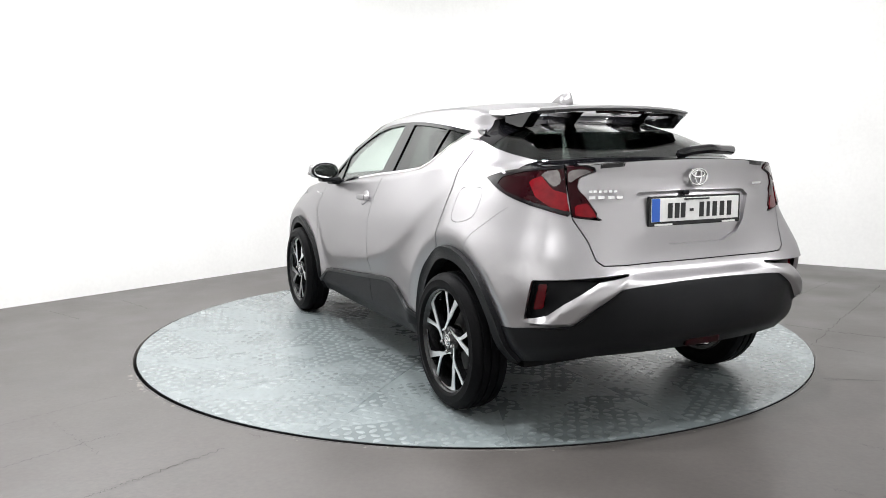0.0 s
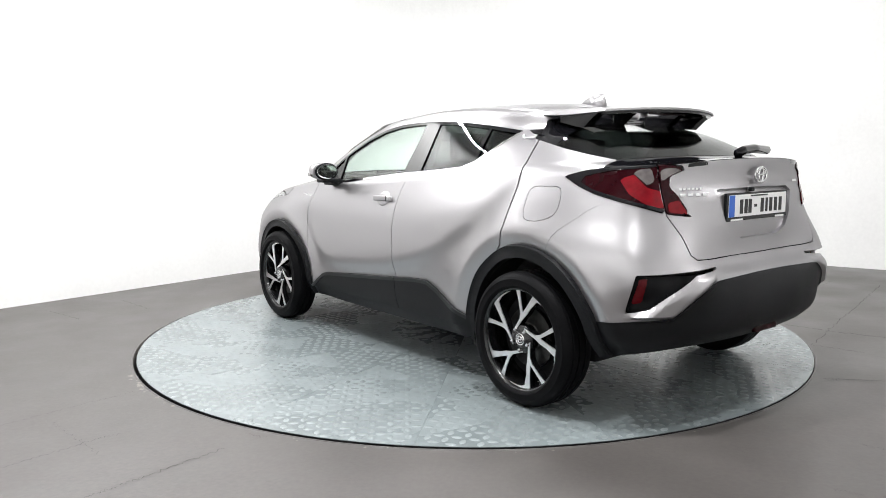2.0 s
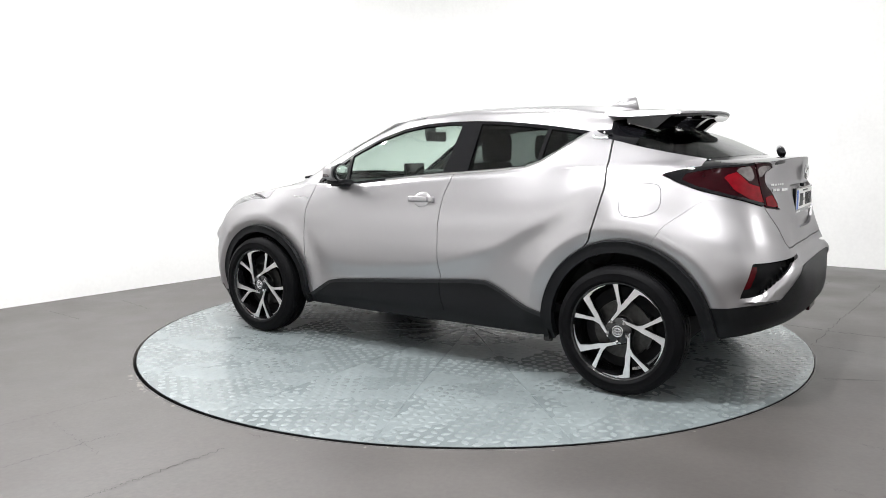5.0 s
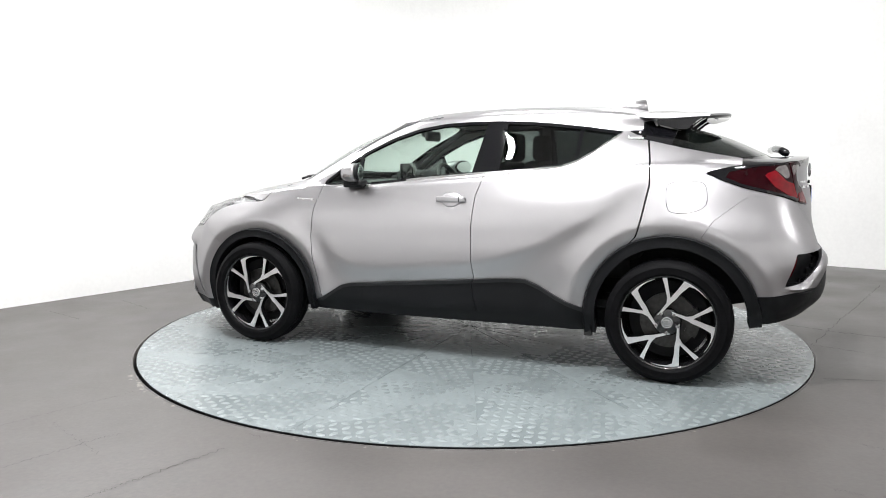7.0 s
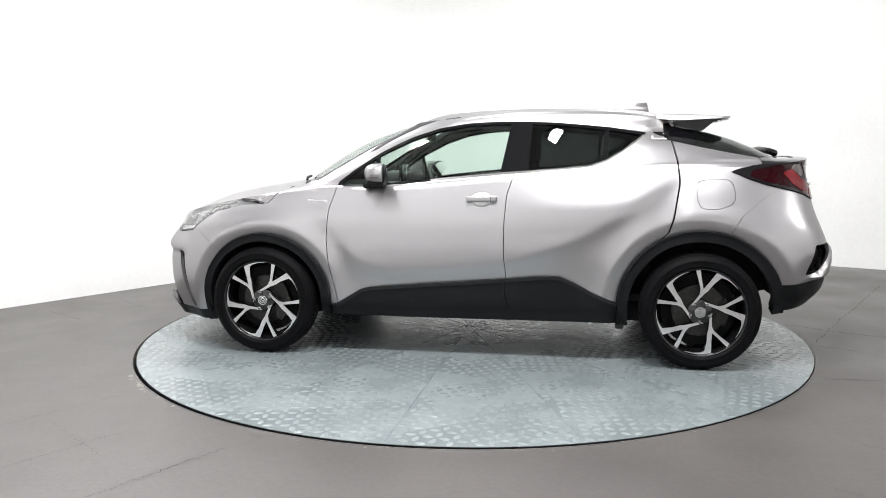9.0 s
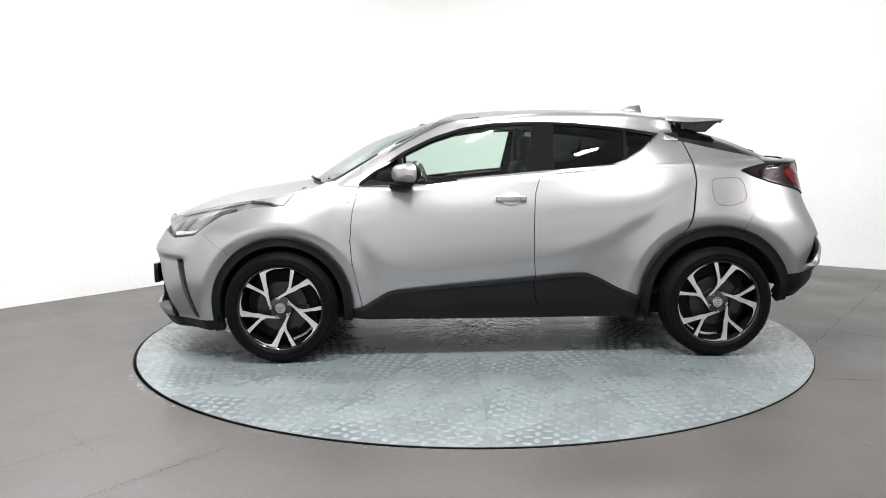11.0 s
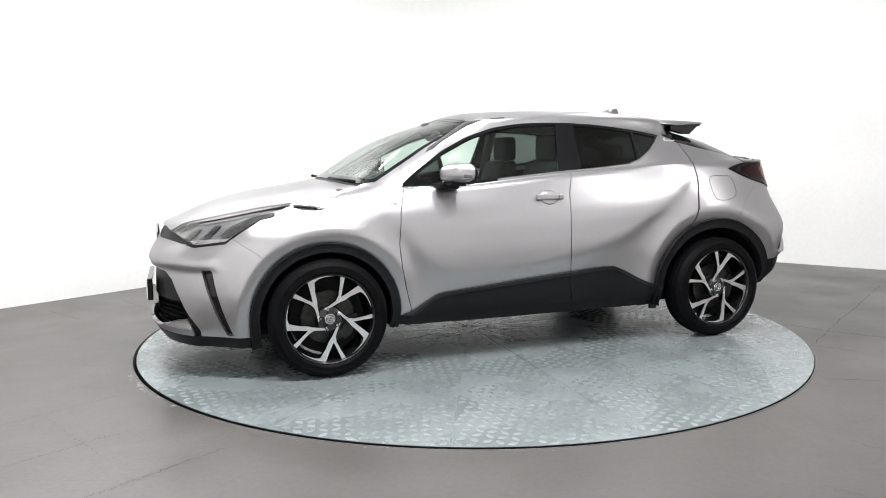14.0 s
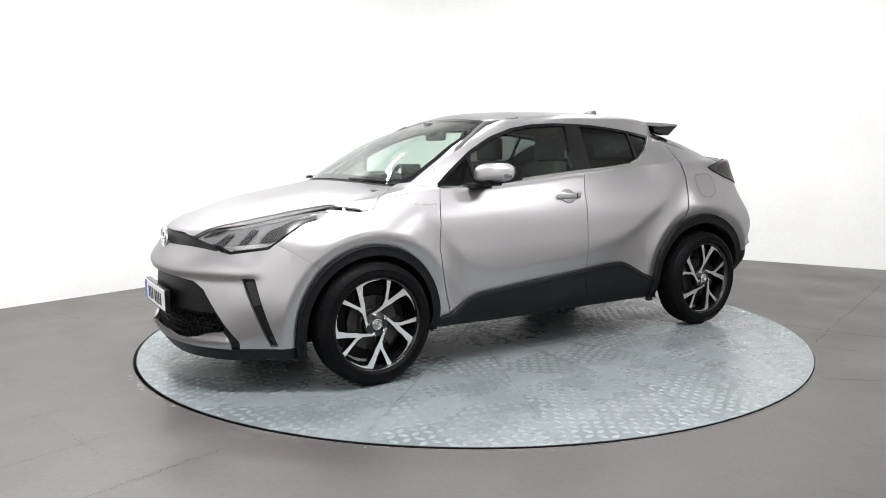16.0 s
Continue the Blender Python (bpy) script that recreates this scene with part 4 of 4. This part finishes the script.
def headlamp(car, cover, flip, left):
    lamp = sheet("headlamp", thick(flip(left), .006, -.022), LENS, car, "slim swept-back clear headlamp")
    sheet("cover", thick(cover, .003, .0), CLEAR, lamp, "clear plastic cover")
    inserts = ([(.70, .79), (.74, .85), (.86, .902), (.98, .925), (.99, .912), (.88, .868), (.79, .80)], [(.46, .772), (.52, .826), (.555, .83), (.505, .765)],
               [(.585, .765), (.645, .85), (.68, .855), (.625, .765)], [(.36, .80), (.42, .842), (.50, .862), (.50, .852), (.42, .826)])
    for b in inserts:
        q = clip(left, front_poly(b))
        if len(q[0]):
            sheet("insert", thick(flip(q), .012, -.008), LAMPDARK, lamp, "dark lamp insert")
    q = clip(left, front_poly([(.40, .782), (.50, .764), (.76, .785), (.79, .80), (.79, .775), (.60, .742), (.52, .752)]))
    sheet("light_guide", thick(flip(q), .014, -.005), CHROME, lamp, "bright light guide")
    edge = clip(left, lambda V: -front_poly(HEADLAMP)(V) - .012)
    lower = clip(edge, lambda V: V[:, 2] - np.interp(wf(V), [.3, .5, .6, .76, .95, 1.3], [.79, .77, .75, .772, .885, .915]))
    if len(lower[0]):
        sheet("bezel", thick(flip(lower), .012, .001), BLACKGLOSS, lamp, "black lower bezel")


def tail_lamp(car, body_piece, lid_piece, flip):
    lamp = sheet("tail_lamp", thick(flip(body_piece), .02, .006), DARKRED, car, "red and smoked wedge-shaped tail lamp")
    red = clip(body_piece, rear_poly([(.81, 1.112), (.75, 1.132), (.70, 1.075), (.645, 1.06), (.632, .975), (.69, .992), (.77, 1.045)]))
    sheet("red_light", thick(flip(red), .006, .0085), REDLENS, lamp, "bright red lens")
    clear = clip(body_piece, rear_poly([(.765, 1.148), (.68, 1.16), (.665, 1.09), (.70, 1.088)]))
    sheet("clear_light", thick(flip(clear), .006, .0085), CLEARLENS, lamp, "pale clear lens")
    point = clip(body_piece, rear_poly([(1.12, 1.12), (1.0, 1.16), (.66, 1.2), (.66, 1.165), (.84, 1.15), (.97, 1.125), (1.0, 1.1), (.93, 1.065), (.78, 1.022), (.63, .982), (.62, .95), (.75, .985), (1.0, 1.06)]))
    sheet("lamp_edge", thick(flip(point), .006, .0087), BLACKGLOSS, lamp, "gloss black lamp edge")
    inner = sheet("lid_lamp", thick(flip(lid_piece), .02, .005), DARKRED, car, "red and smoked lamp on the tailgate")
    red = clip(lid_piece, rear_poly([(.615, 1.01), (.565, 1.02), (.52, .955), (.612, .968)]))
    sheet("red_light", thick(flip(red), .006, .0075), REDLENS, inner, "bright red lens")
    clear = clip(lid_piece, rear_poly([(.645, 1.155), (.57, 1.165), (.53, 1.158), (.60, 1.13), (.64, 1.10)]))
    sheet("clear_light", thick(flip(clear), .006, .0075), CLEARLENS, inner, "pale clear lens")


def grille_mesh(car, area):
    """Honeycomb of short tubes before the dark opening."""
    low = clip(area, lambda V: V[:, 2] - .44)
    V = low[0]
    if not len(V):
        return
    bm = bmesh.new()
    r, h = .018, .006
    for row in range(10):
        for col in range(-18, 19):
            y, z = (col + .5 * (row % 2)) * r * 1.76, .275 + row * r * 1.5
            d = np.hypot(V[:, 1] - abs(y), V[:, 2] - z)
            k = int(d.argmin())
            if d[k] > .02:
                continue
            x = V[k, 0] - .05
            a = [bm.verts.new((x, y + r * math.sin(t * math.pi / 3), z + r * math.cos(t * math.pi / 3))) for t in range(6)]
            b = [bm.verts.new((x, y + (r - h) * math.sin(t * math.pi / 3), z + (r - h) * math.cos(t * math.pi / 3))) for t in range(6)]
            c = [bm.verts.new((q.co.x - .025, q.co.y, q.co.z)) for q in b]
            for t in range(6):
                u = (t + 1) % 6
                bm.faces.new((a[t], a[u], b[u], b[t]))
                bm.faces.new((b[t], b[u], c[u], c[t]))
    tagged(part("honeycomb", bm, PLASTIC, car, "black honeycomb grille mesh"), kind="stuff")


def handle(door, s):
    """Pull handle: a cup in the door, a rounded bar over it."""
    x, y, z = -.065, side_y(-.065, .965), .965
    bm = bmesh.new()
    bmesh.ops.create_uvsphere(bm, u_segments=24, v_segments=12, radius=1)
    bmesh.ops.scale(bm, vec=(.062, .010, .045), verts=bm.verts)
    tilt = (side_y(x, z + .05) - side_y(x, z - .05)) / .1
    for v in bm.verts:
        v.co = (x + v.co.x, s * (y + v.co.y + tilt * v.co.z), z + v.co.z)
    if s < 0:
        bmesh.ops.recalc_face_normals(bm, faces=bm.faces)
    part("handle_cup", bm, PAINT, door, "recess behind the handle", True)
    bm = box_bm((.185, .022, .034), (0, 0, 0), .010, None, 4)
    for v in bm.verts:
        v.co.y += -.9 * v.co.x ** 2 * 1.5
    bmesh.ops.translate(bm, vec=(x, s * (y + .024), z + .002), verts=bm.verts)
    part("handle_bar", bm, PAINT, door, "silver pull handle", True)
    part("handle_seam", box_bm((.003, .014, .030), (x - .055, s * (y + .0215), z + .002)), DARK, door)


def pillar_handle(door, s):
    """Upright pull at the rear pillar: a dark cup with a bright bracket below."""
    lean = Matrix.Rotation(radians(27 * s), 4, "X")
    part("handle_cup", box_bm((.12, .006, .030), (-1.092, s * (side_y(-1.092, 1.342) + .000), 1.342), .003, lean), BLACKGLOSS, door, "black handle recess", True)
    part("handle_bar", box_bm((.085, .014, .009), (-1.098, s * (side_y(-1.098, 1.312) + .004), 1.312), .004, lean, 3), ALLOY, door, "bright pull handle", True)
    part("handle_end", box_bm((.009, .012, .022), (-1.058, s * (side_y(-1.058, 1.321) + .004), 1.321), .004, lean, 2), ALLOY, door, "", True)


def tailgate(car, gate):
    """The lid with its sunken number plate field, badge and plate."""
    field = [(.36, 1.062), (.30, .92), (.26, .865), (.17, .832), (-.1, .832), (-.1, 1.068)]
    sunk, rest = split(gate, rear_poly(field))
    lid = sheet("tailgate", thick(whole(rest), .02), PAINT, car, "silver painted tailgate, closed")
    sheet("plate_field", thick(whole(sunk), .012, -.017), PAINT, lid, "sunken field round the number plate")
    part("plate_frame", box_bm((.018, .545, .13), (-2.018, 0, .977), .004), BLACKGLOSS, lid, "black number plate frame")
    part("number_plate", box_bm((.006, .52, .102), (-2.026, 0, .982), .002), PLATE, lid, "white number plate")
    part("plate_band", box_bm((.004, .045, .10), (-2.0285, .236, .982)), PLATEBLUE, lid, "blue plate band")
    bars = [.155, .115, .08, .03, -.03, -.07, -.11, -.155, -.2]
    for i, y in enumerate(bars):
        wide, tall = (.022, .012) if i in (3,) else (.026, .066)
        wide = .018 if i == 5 else wide
        part("plate_mark", box_bm((.003, wide, tall), (-2.0298, y, .978)), INK, lid)
    part("dealer_mark", box_bm((.003, .10, .008), (-2.0285, .19, .918)), PLATE, lid)
    part("dealer_mark", box_bm((.003, .08, .008), (-2.0285, -.2, .918)), PLATE, lid)
    part("plate_mark", box_bm((.003, .15, .007), (-2.0298, .0, 1.026)), INK, lid)
    part("camera_button", box_bm((.02, .03, .02), (-2.022, .06, 1.055), .006), PLASTIC, lid)
    # oval badge of three rings
    for ry, rz, oy, oz in ((.052, .036, 0, 0), (.018, .032, 0, 0), (.036, .014, 0, .012)):
        pts = [(0, oy + ry * math.sin(a), oz + rz * math.cos(a)) for a in np.linspace(0, 2 * math.pi, 33)]
        bm = tube_bm([(-2.032, y, 1.123 + z) for _, y, z in pts], .0055, 8)
        part("badge_ring", bm, CHROME, lid, "chrome oval badge", True)
    for y, z, w, h in ((.475, 1.068, .13, .018), (.47, 1.043, .16, .022)):
        for k in range(6 if w < .15 else 4):
            n = 6 if w < .15 else 4
            yy = y + w / 2 - (k + .5) * w / n
            part("badge_letter_bar", box_bm((.004, w / n * .72, h * .62), (tail_x(yy, z) - .009, yy, z), .001, Matrix.Rotation(radians(-15), 4, "Z")), CHROME, lid)
    part("rear_badge_bar", box_bm((.004, .08, .012), (tail_x(.43, 1.085) - .009, -.43, 1.085), .001, Matrix.Rotation(radians(13), 4, "Z")), CHROME, lid)
    return lid


def spoiler(car):
    """Roof spoiler: a wing plate standing off the tailgate glass on black fins."""
    nx = 13
    skirt = ([-1.60, -1.504, -1.347, -1.233, -1.15, -1.04], [1.438, 1.437, 1.429, 1.424, 1.428, 1.440])
    across = [(-1, 1), (-1, .5)] + [(k, 0) for k in np.linspace(-1, 1, 33)] + [(1, .5), (1, 1)]
    V = []
    for k, drop in across:
        a = abs(k)
        x0 = -1.13 + .088 * a ** 4
        x1 = -1.585 + .105 * a ** 2.5
        for i in range(nx):
            s = i / (nx - 1)
            x = x0 + (x1 - x0) * s
            half = .524 - .054 * s - .016 * max(0, 1 - s / .25)
            z0 = 1.485 - .032 * a ** 2.2
            z1 = 1.460 - .016 * a ** 2
            z = z0 + (z1 - z0) * s + .004 * math.sin(math.pi * s)
            low = min(z - .006, float(np.interp(x, *skirt)))
            out = drop * (z - low) * .55 + (.004 if drop == .5 else 0) * (1 - s)
            V.append((x, k * half + math.copysign(out, k), z + (low - z) * drop))
    ny = len(across)
    F = []
    for j in range(ny - 1):
        for i in range(nx - 1):
            a = j * nx + i
            mid = abs(across[j][0] + across[j + 1][0]) / 2
            if 1 <= i <= 5 and across[j][1] == across[j + 1][1] == 0 and (mid < .36 or .5 < mid < .84):
                continue
            F.append((a, a + 1, a + nx))
            F.append((a + 1, a + nx + 1, a + nx))
    V5 = np.hstack([np.array(V), np.zeros((len(V), 2))])
    F = np.array(F)
    if normals(V5, F)[:, 2].mean() < 0:
        F = F[:, ::-1]
    wing = sheet("spoiler", thick((V5, F), .010), PAINT, car, "silver roof spoiler with black underside")
    under = V5.copy()
    under[:, 2] -= .0125
    under[:, 0] += .008
    under[:, 1] *= .985
    inner = F[((F >= 2 * nx) & (F < (ny - 2) * nx)).all(1)]
    sheet("underside", thick((under, inner), .012), BLACKGLOSS, wing, "gloss black spoiler underside")
    for y in (-.46, -.215, .215, .46):
        bm = bmesh.new()
        outline = [(-1.20, 1.40), (-1.32, 1.372), (-1.36, 1.37), (-1.42, 1.42), (-1.45, 1.437), (-1.2, 1.44)]
        a = [bm.verts.new((x, y - .03, z - abs(y) * .02)) for x, z in outline]
        b = [bm.verts.new((x, y + .03, z - abs(y) * .02)) for x, z in outline]
        bm.faces.new(a), bm.faces.new(b[::-1])
        for k in range(len(a)):
            bm.faces.new((a[k], b[k], b[(k + 1) % len(a)], a[(k + 1) % len(a)]))
        bmesh.ops.recalc_face_normals(bm, faces=bm.faces)
        part("fin", bm, BLACKGLOSS, wing, "gloss black fin")
    part("brake_light", box_bm((.012, .30, .012), (-1.50, 0, 1.432), .003), DARKRED, wing, "slim dark red brake light")
    # shark-fin aerial
    bm = bmesh.new()
    outline = [(-.905, 1.508), (-.95, 1.538), (-1.00, 1.560), (-1.075, 1.566), (-1.084, 1.53), (-1.092, 1.485)]
    rows = []
    for sgn, w in ((-1, .02), (1, .02)):
        rows.append([bm.verts.new((x, sgn * (w if k in (0, 5) else w * .4), z)) for k, (x, z) in enumerate(outline)])
    a, b = rows
    bm.faces.new(a), bm.faces.new(b[::-1])
    for k in range(len(a)):
        bm.faces.new((a[k], b[k], b[(k + 1) % len(a)], a[(k + 1) % len(a)]))
    bmesh.ops.recalc_face_normals(bm, faces=bm.faces)
    bmesh.ops.bevel(bm, geom=list(bm.edges), offset=.004, segments=2, affect="EDGES")
    part("aerial", bm, PAINT, car, "silver shark-fin roof aerial", True)
    # rear wiper
    part("rear_wiper", tube_bm([(-1.90, -.02, 1.222), (-1.88, -.1, 1.238), (-1.85, -.25, 1.248), (-1.83, -.42, 1.24)], .023, 8), BLACKGLOSS, car, "black rear wiper", True)


def mirrors(car):
    for s in (1, -1):
        bm = bmesh.new()
        bmesh.ops.create_icosphere(bm, subdivisions=4, radius=1)
        for v in bm.verts:
            n = (abs(v.co.x) ** 3 + abs(v.co.y) ** 3 + abs(v.co.z) ** 3) ** (-1 / 3)
            x, y, z = v.co * n
            sx = .105 if x > 0 else .022
            taper = 1 - .16 * (y + 1) / 2
            v.co = (x * sx * taper + .535 - .03 * y, y * .112 + .908, z * (.056 if z < 0 else .067) * taper + 1.119 + .006 * y)
            v.co.y = s * v.co.y
        if s < 0:
            bmesh.ops.reverse_faces(bm, faces=bm.faces)
        m = part("mirror", bm, PAINT, car, "silver door mirror with clear indicator", True)
        bm = bmesh.new()
        bmesh.ops.create_uvsphere(bm, u_segments=24, v_segments=16, radius=1)
        for v in bm.verts:
            x, y, z = v.co
            v.co = (x * .013 + .512 - .03 * y, s * (y * .104 + .908), z * .058 + 1.124)
        part("mirror_bezel", bm, PLASTIC, m, "black bezel round the mirror glass", True)
        bm = bmesh.new()
        bmesh.ops.create_uvsphere(bm, u_segments=24, v_segments=16, radius=1)
        for v in bm.verts:
            x, y, z = v.co
            v.co = (x * .004 + .5005 - .03 * y, s * (y * .092 + .908), z * .048 + 1.124)
        part("mirror_glass", bm, CHROME, m, "mirror glass", True)
        bm = box_bm((.10, .14, .03), (.565, s * .86, 1.064), .012, None, 3)
        part("mirror_arm", bm, PLASTIC, m, "black mirror foot", True)
        part("mirror_base", box_bm((.13, .10, .035), (.595, s * .80, 1.048), .01, None, 3), PLASTIC, m, "", True)
        bm = box_bm((.05, .012, .02), (.54, s * 1.013, 1.108), .004, None, 2)
        part("indicator", bm, CLEARLENS, m, "clear indicator lens", True)


def seat(x, y, car):
    base = part("seat", box_bm((.50, .50, .16), (x + .02, y, .56), .05, None, 3), SEATCLOTH, car, "black cloth car seat", True)
    part("backrest", shaped_back(x, y), SEATCLOTH, base, "", True)
    part("headrest", box_bm((.09, .26, .18), (x - .36, y, 1.27), .04, None, 3), SEATCLOTH, base, "", True)
    for s in (-.06, .06):
        part("headrest_post", tube_bm([(x - .335, y + s, 1.12), (x - .36, y + s, 1.2)], .006), CHROME, base)


def shaped_back(x, y):
    bm = box_bm((.13, .48, .60), (0, 0, 0), .05, None, 3)
    for v in bm.verts:
        v.co.y *= 1 - .25 * smooth(0, .3, np.array(v.co.z)).item()
        v.co.x -= .22 * (v.co.z + .3)
    bmesh.ops.translate(bm, vec=(x - .20, y, .88), verts=bm.verts)
    return bm


def cabin(car):
    for y in (.36, -.36):
        seat(.05, y, car)
    bench = part("rear_seat", box_bm((.50, 1.2, .16), (-.82, 0, .58), .05, None, 3), SEATCLOTH, car, "black cloth rear bench", True)
    bm = box_bm((.14, 1.2, .58), (0, 0, 0), .05, None, 3)
    for v in bm.verts:
        v.co.x -= .35 * (v.co.z + .29)
    bmesh.ops.translate(bm, vec=(-1.06, 0, .90), verts=bm.verts)
    part("backrest", bm, SEATCLOTH, bench, "", True)
    for y in (.38, -.38):
        part("headrest", box_bm((.09, .26, .15), (-1.27, y, 1.23), .04, None, 3), SEATCLOTH, bench, "", True)
    bm = box_bm((.52, 1.36, .36), (0, 0, 0), .07, None, 3)
    for v in bm.verts:
        if v.co.z > 0 and v.co.x > 0:
            v.co.x += .18
    bmesh.ops.translate(bm, vec=(.80, 0, .86), verts=bm.verts)
    dash = part("dashboard", bm, TRIM, car, "dark grey dashboard", True)
    part("binnacle", box_bm((.22, .36, .09), (.68, -.36, 1.07), .035, None, 3), TRIM, dash, "", True)
    part("display", box_bm((.02, .24, .14), (.60, 0, 1.10), .008, None, 2), BLACKGLOSS, dash, "black touch screen", True)
    pts = [(.0, .185 * math.sin(a), .185 * math.cos(a)) for a in np.linspace(0, 2 * math.pi, 33)]
    lean = Matrix.Translation((.40, -.36, .985)) @ Matrix.Rotation(radians(24), 4, "Y")
    wheel = part("steering_wheel", tube_bm([lean @ Vector(q) for q in pts], .016, 10), TRIM, car, "black steering wheel", True)
    part("wheel_boss", box_bm((.05, .17, .12), (.405, -.36, .98), .03, None, 3), TRIM, wheel, "", True)
    for q in ((0, .17, .0), (0, -.17, .0), (0, 0, -.17)):
        part("wheel_spoke", tube_bm([lean @ Vector((0, 0, 0)), lean @ Vector(q)], .014), TRIM, wheel)
    part("interior_mirror", box_bm((.03, .24, .07), (.40, 0, 1.36), .02, None, 3), TRIM, car, "black interior mirror", True)
    part("interior_mirror_foot", box_bm((.06, .08, .09), (.45, 0, 1.40), .02, None, 2), TRIM, car, "", True)
    part("cabin_floor", box_bm((2.2, 1.5, .05), (-.2, 0, .38), .01), DARK, car)
    part("parcel_shelf", box_bm((.55, 1.15, .03), (-1.5, 0, 1.10), .01), TRIM, car)
    for s in (1, -1):
        part("door_lining", box_bm((1.5, .03, .62), (-.12, s * .775, .72), .012), TRIM, car, "dark door lining")
        part("pillar_lining", tube_bm([(-.27, s * .70, 1.05), (-.28, s * .60, 1.30), (-.29, s * .55, 1.42)], .035, 8), TRIM, car, "", True)
        part("pillar_lining", tube_bm([(.86, s * .69, 1.08), (.62, s * .62, 1.26), (.36, s * .52, 1.41), (.1, s * .53, 1.44)], .026, 8), TRIM, car, "", True)


def underside(car):
    part("undertray", box_bm((3.5, 1.20, .14), (.2, 0, .27), .03), DARK, car)
    part("floor_pan", box_bm((1.75, 1.5, .12), (-.02, 0, .275), .03), DARK, car)
    for x0, r, low in ((AXLE, .40, -105), (-AXLE, .43, -80)):
        for s in (1, -1):
            a = np.linspace(radians(low), radians(105), 27)
            V = []
            for y in (.52, .82):
                V += [(x0 + r * math.sin(q), s * y, HUB + r * math.cos(q)) for q in a]
            n = len(a)
            F = [(k, k + 1, n + k + 1, n + k) for k in range(n - 1)] + [tuple(range(n))]
            link("wheel_well", make_mesh("wheel_well", V, F, DARK, False), car)
    part("rear_fog_light", box_bm((.02, .20, .05), (-2.085, 0, .405), .006), DARKRED, car, "dark red fog light")
    part("tow_hook", box_bm((.05, .03, .05), (-.88, .78, .22), .01), DISC, car)


def front_details(car):
    part("front_plate_holder", box_bm((.03, .54, .13), (2.262, 0, .455), .005), BLACKGLOSS, car, "black number plate holder")
    plate = part("front_number_plate", box_bm((.006, .52, .11), (2.280, 0, .458), .002), PLATE, car, "white number plate")
    part("plate_band", box_bm((.003, .045, .108), (2.2835, -.236, .458)), PLATEBLUE, plate)
    for y in (-.14, -.09, -.04, .03, .08, .13, .18):
        part("plate_mark", box_bm((.003, .026, .066), (2.2838, y, .455)), INK, plate)
    for ry, rz, oz in ((.075, .052, 0), (.026, .046, 0), (.052, .02, .016)):
        pts = [(2.212 - .004 * abs(math.sin(a)), ry * math.sin(a), .778 + oz + rz * math.cos(a)) for a in np.linspace(0, 2 * math.pi, 33)]
        part("badge_ring", tube_bm(pts, .008, 8), CHROME, car, "chrome oval badge", True)
    for s in (1, -1):
        V, F = lathe([(.0001, .012), (.02, .012), (.03, .006), (.034, -.01), (.034, -.04)], 24)
        m = Matrix.Translation((1.932, s * .69, .565)) @ Matrix.Rotation(radians(-52 * s), 4, "Z") if s > 0 else Matrix.Translation((1.932, -.69, .565)) @ Matrix.Rotation(radians(180 + 52), 4, "Z")
        ob = link("fog_lamp", make_mesh("fog_lamp", V, [f[::-1] for f in F], LAMPDARK), car, "round front fog lamp")
        ob.matrix_basis = m
        for pts in ([(1.14, s * .12, 1.085), (1.10, s * .35, 1.088), (1.04, s * .62, 1.085)], [(1.10, s * .62, 1.078), (1.16, s * .45, 1.088), (1.19, s * .30, 1.092)]):
            part("wiper", tube_bm(pts, .009, 6), PLASTIC, car, "black windscreen wiper", True)
        for k in range(6):
            part("wing_badge_bar", box_bm((.018, .003, .012), (1.02 - k * .022, s * (side_y(1.02 - k * .022, .955) + .001), .955 - k * .001), .001), CHROME, car)


def car_thing():
    car = tagged(new("car"), "silver compact crossover car with black cladding, parked on the turntable", "car")
    panels(car)
    put_wheels(car)
    spoiler(car)
    mirrors(car)
    cabin(car)
    underside(car)
    front_details(car)
    return car


floor = room()
ceiling_lights()
table = turntable()
car = car_thing()
for i, (pts, w) in enumerate(CRACKS):
    crack(pts, w, i, floor)
chips(floor)


def motions():
    rows_table, rows_car = [], []
    for k in range(33):
        t = k * 0.5
        turn = 117.848 + 5.96037 * t + 0.33141 * (t - 8) ** 2 / 64
        spin = pose(0, 0, 0, 0, 0, turn)
        rows_table.append((t, pose(0.034, 0, 0, 0, 0, turn)))
        rows_car.append((t, spin @ pose(-0.1642, 0.0023, 0.007)))
    walk(table, rows_table)
    walk(car, rows_car)


motions()
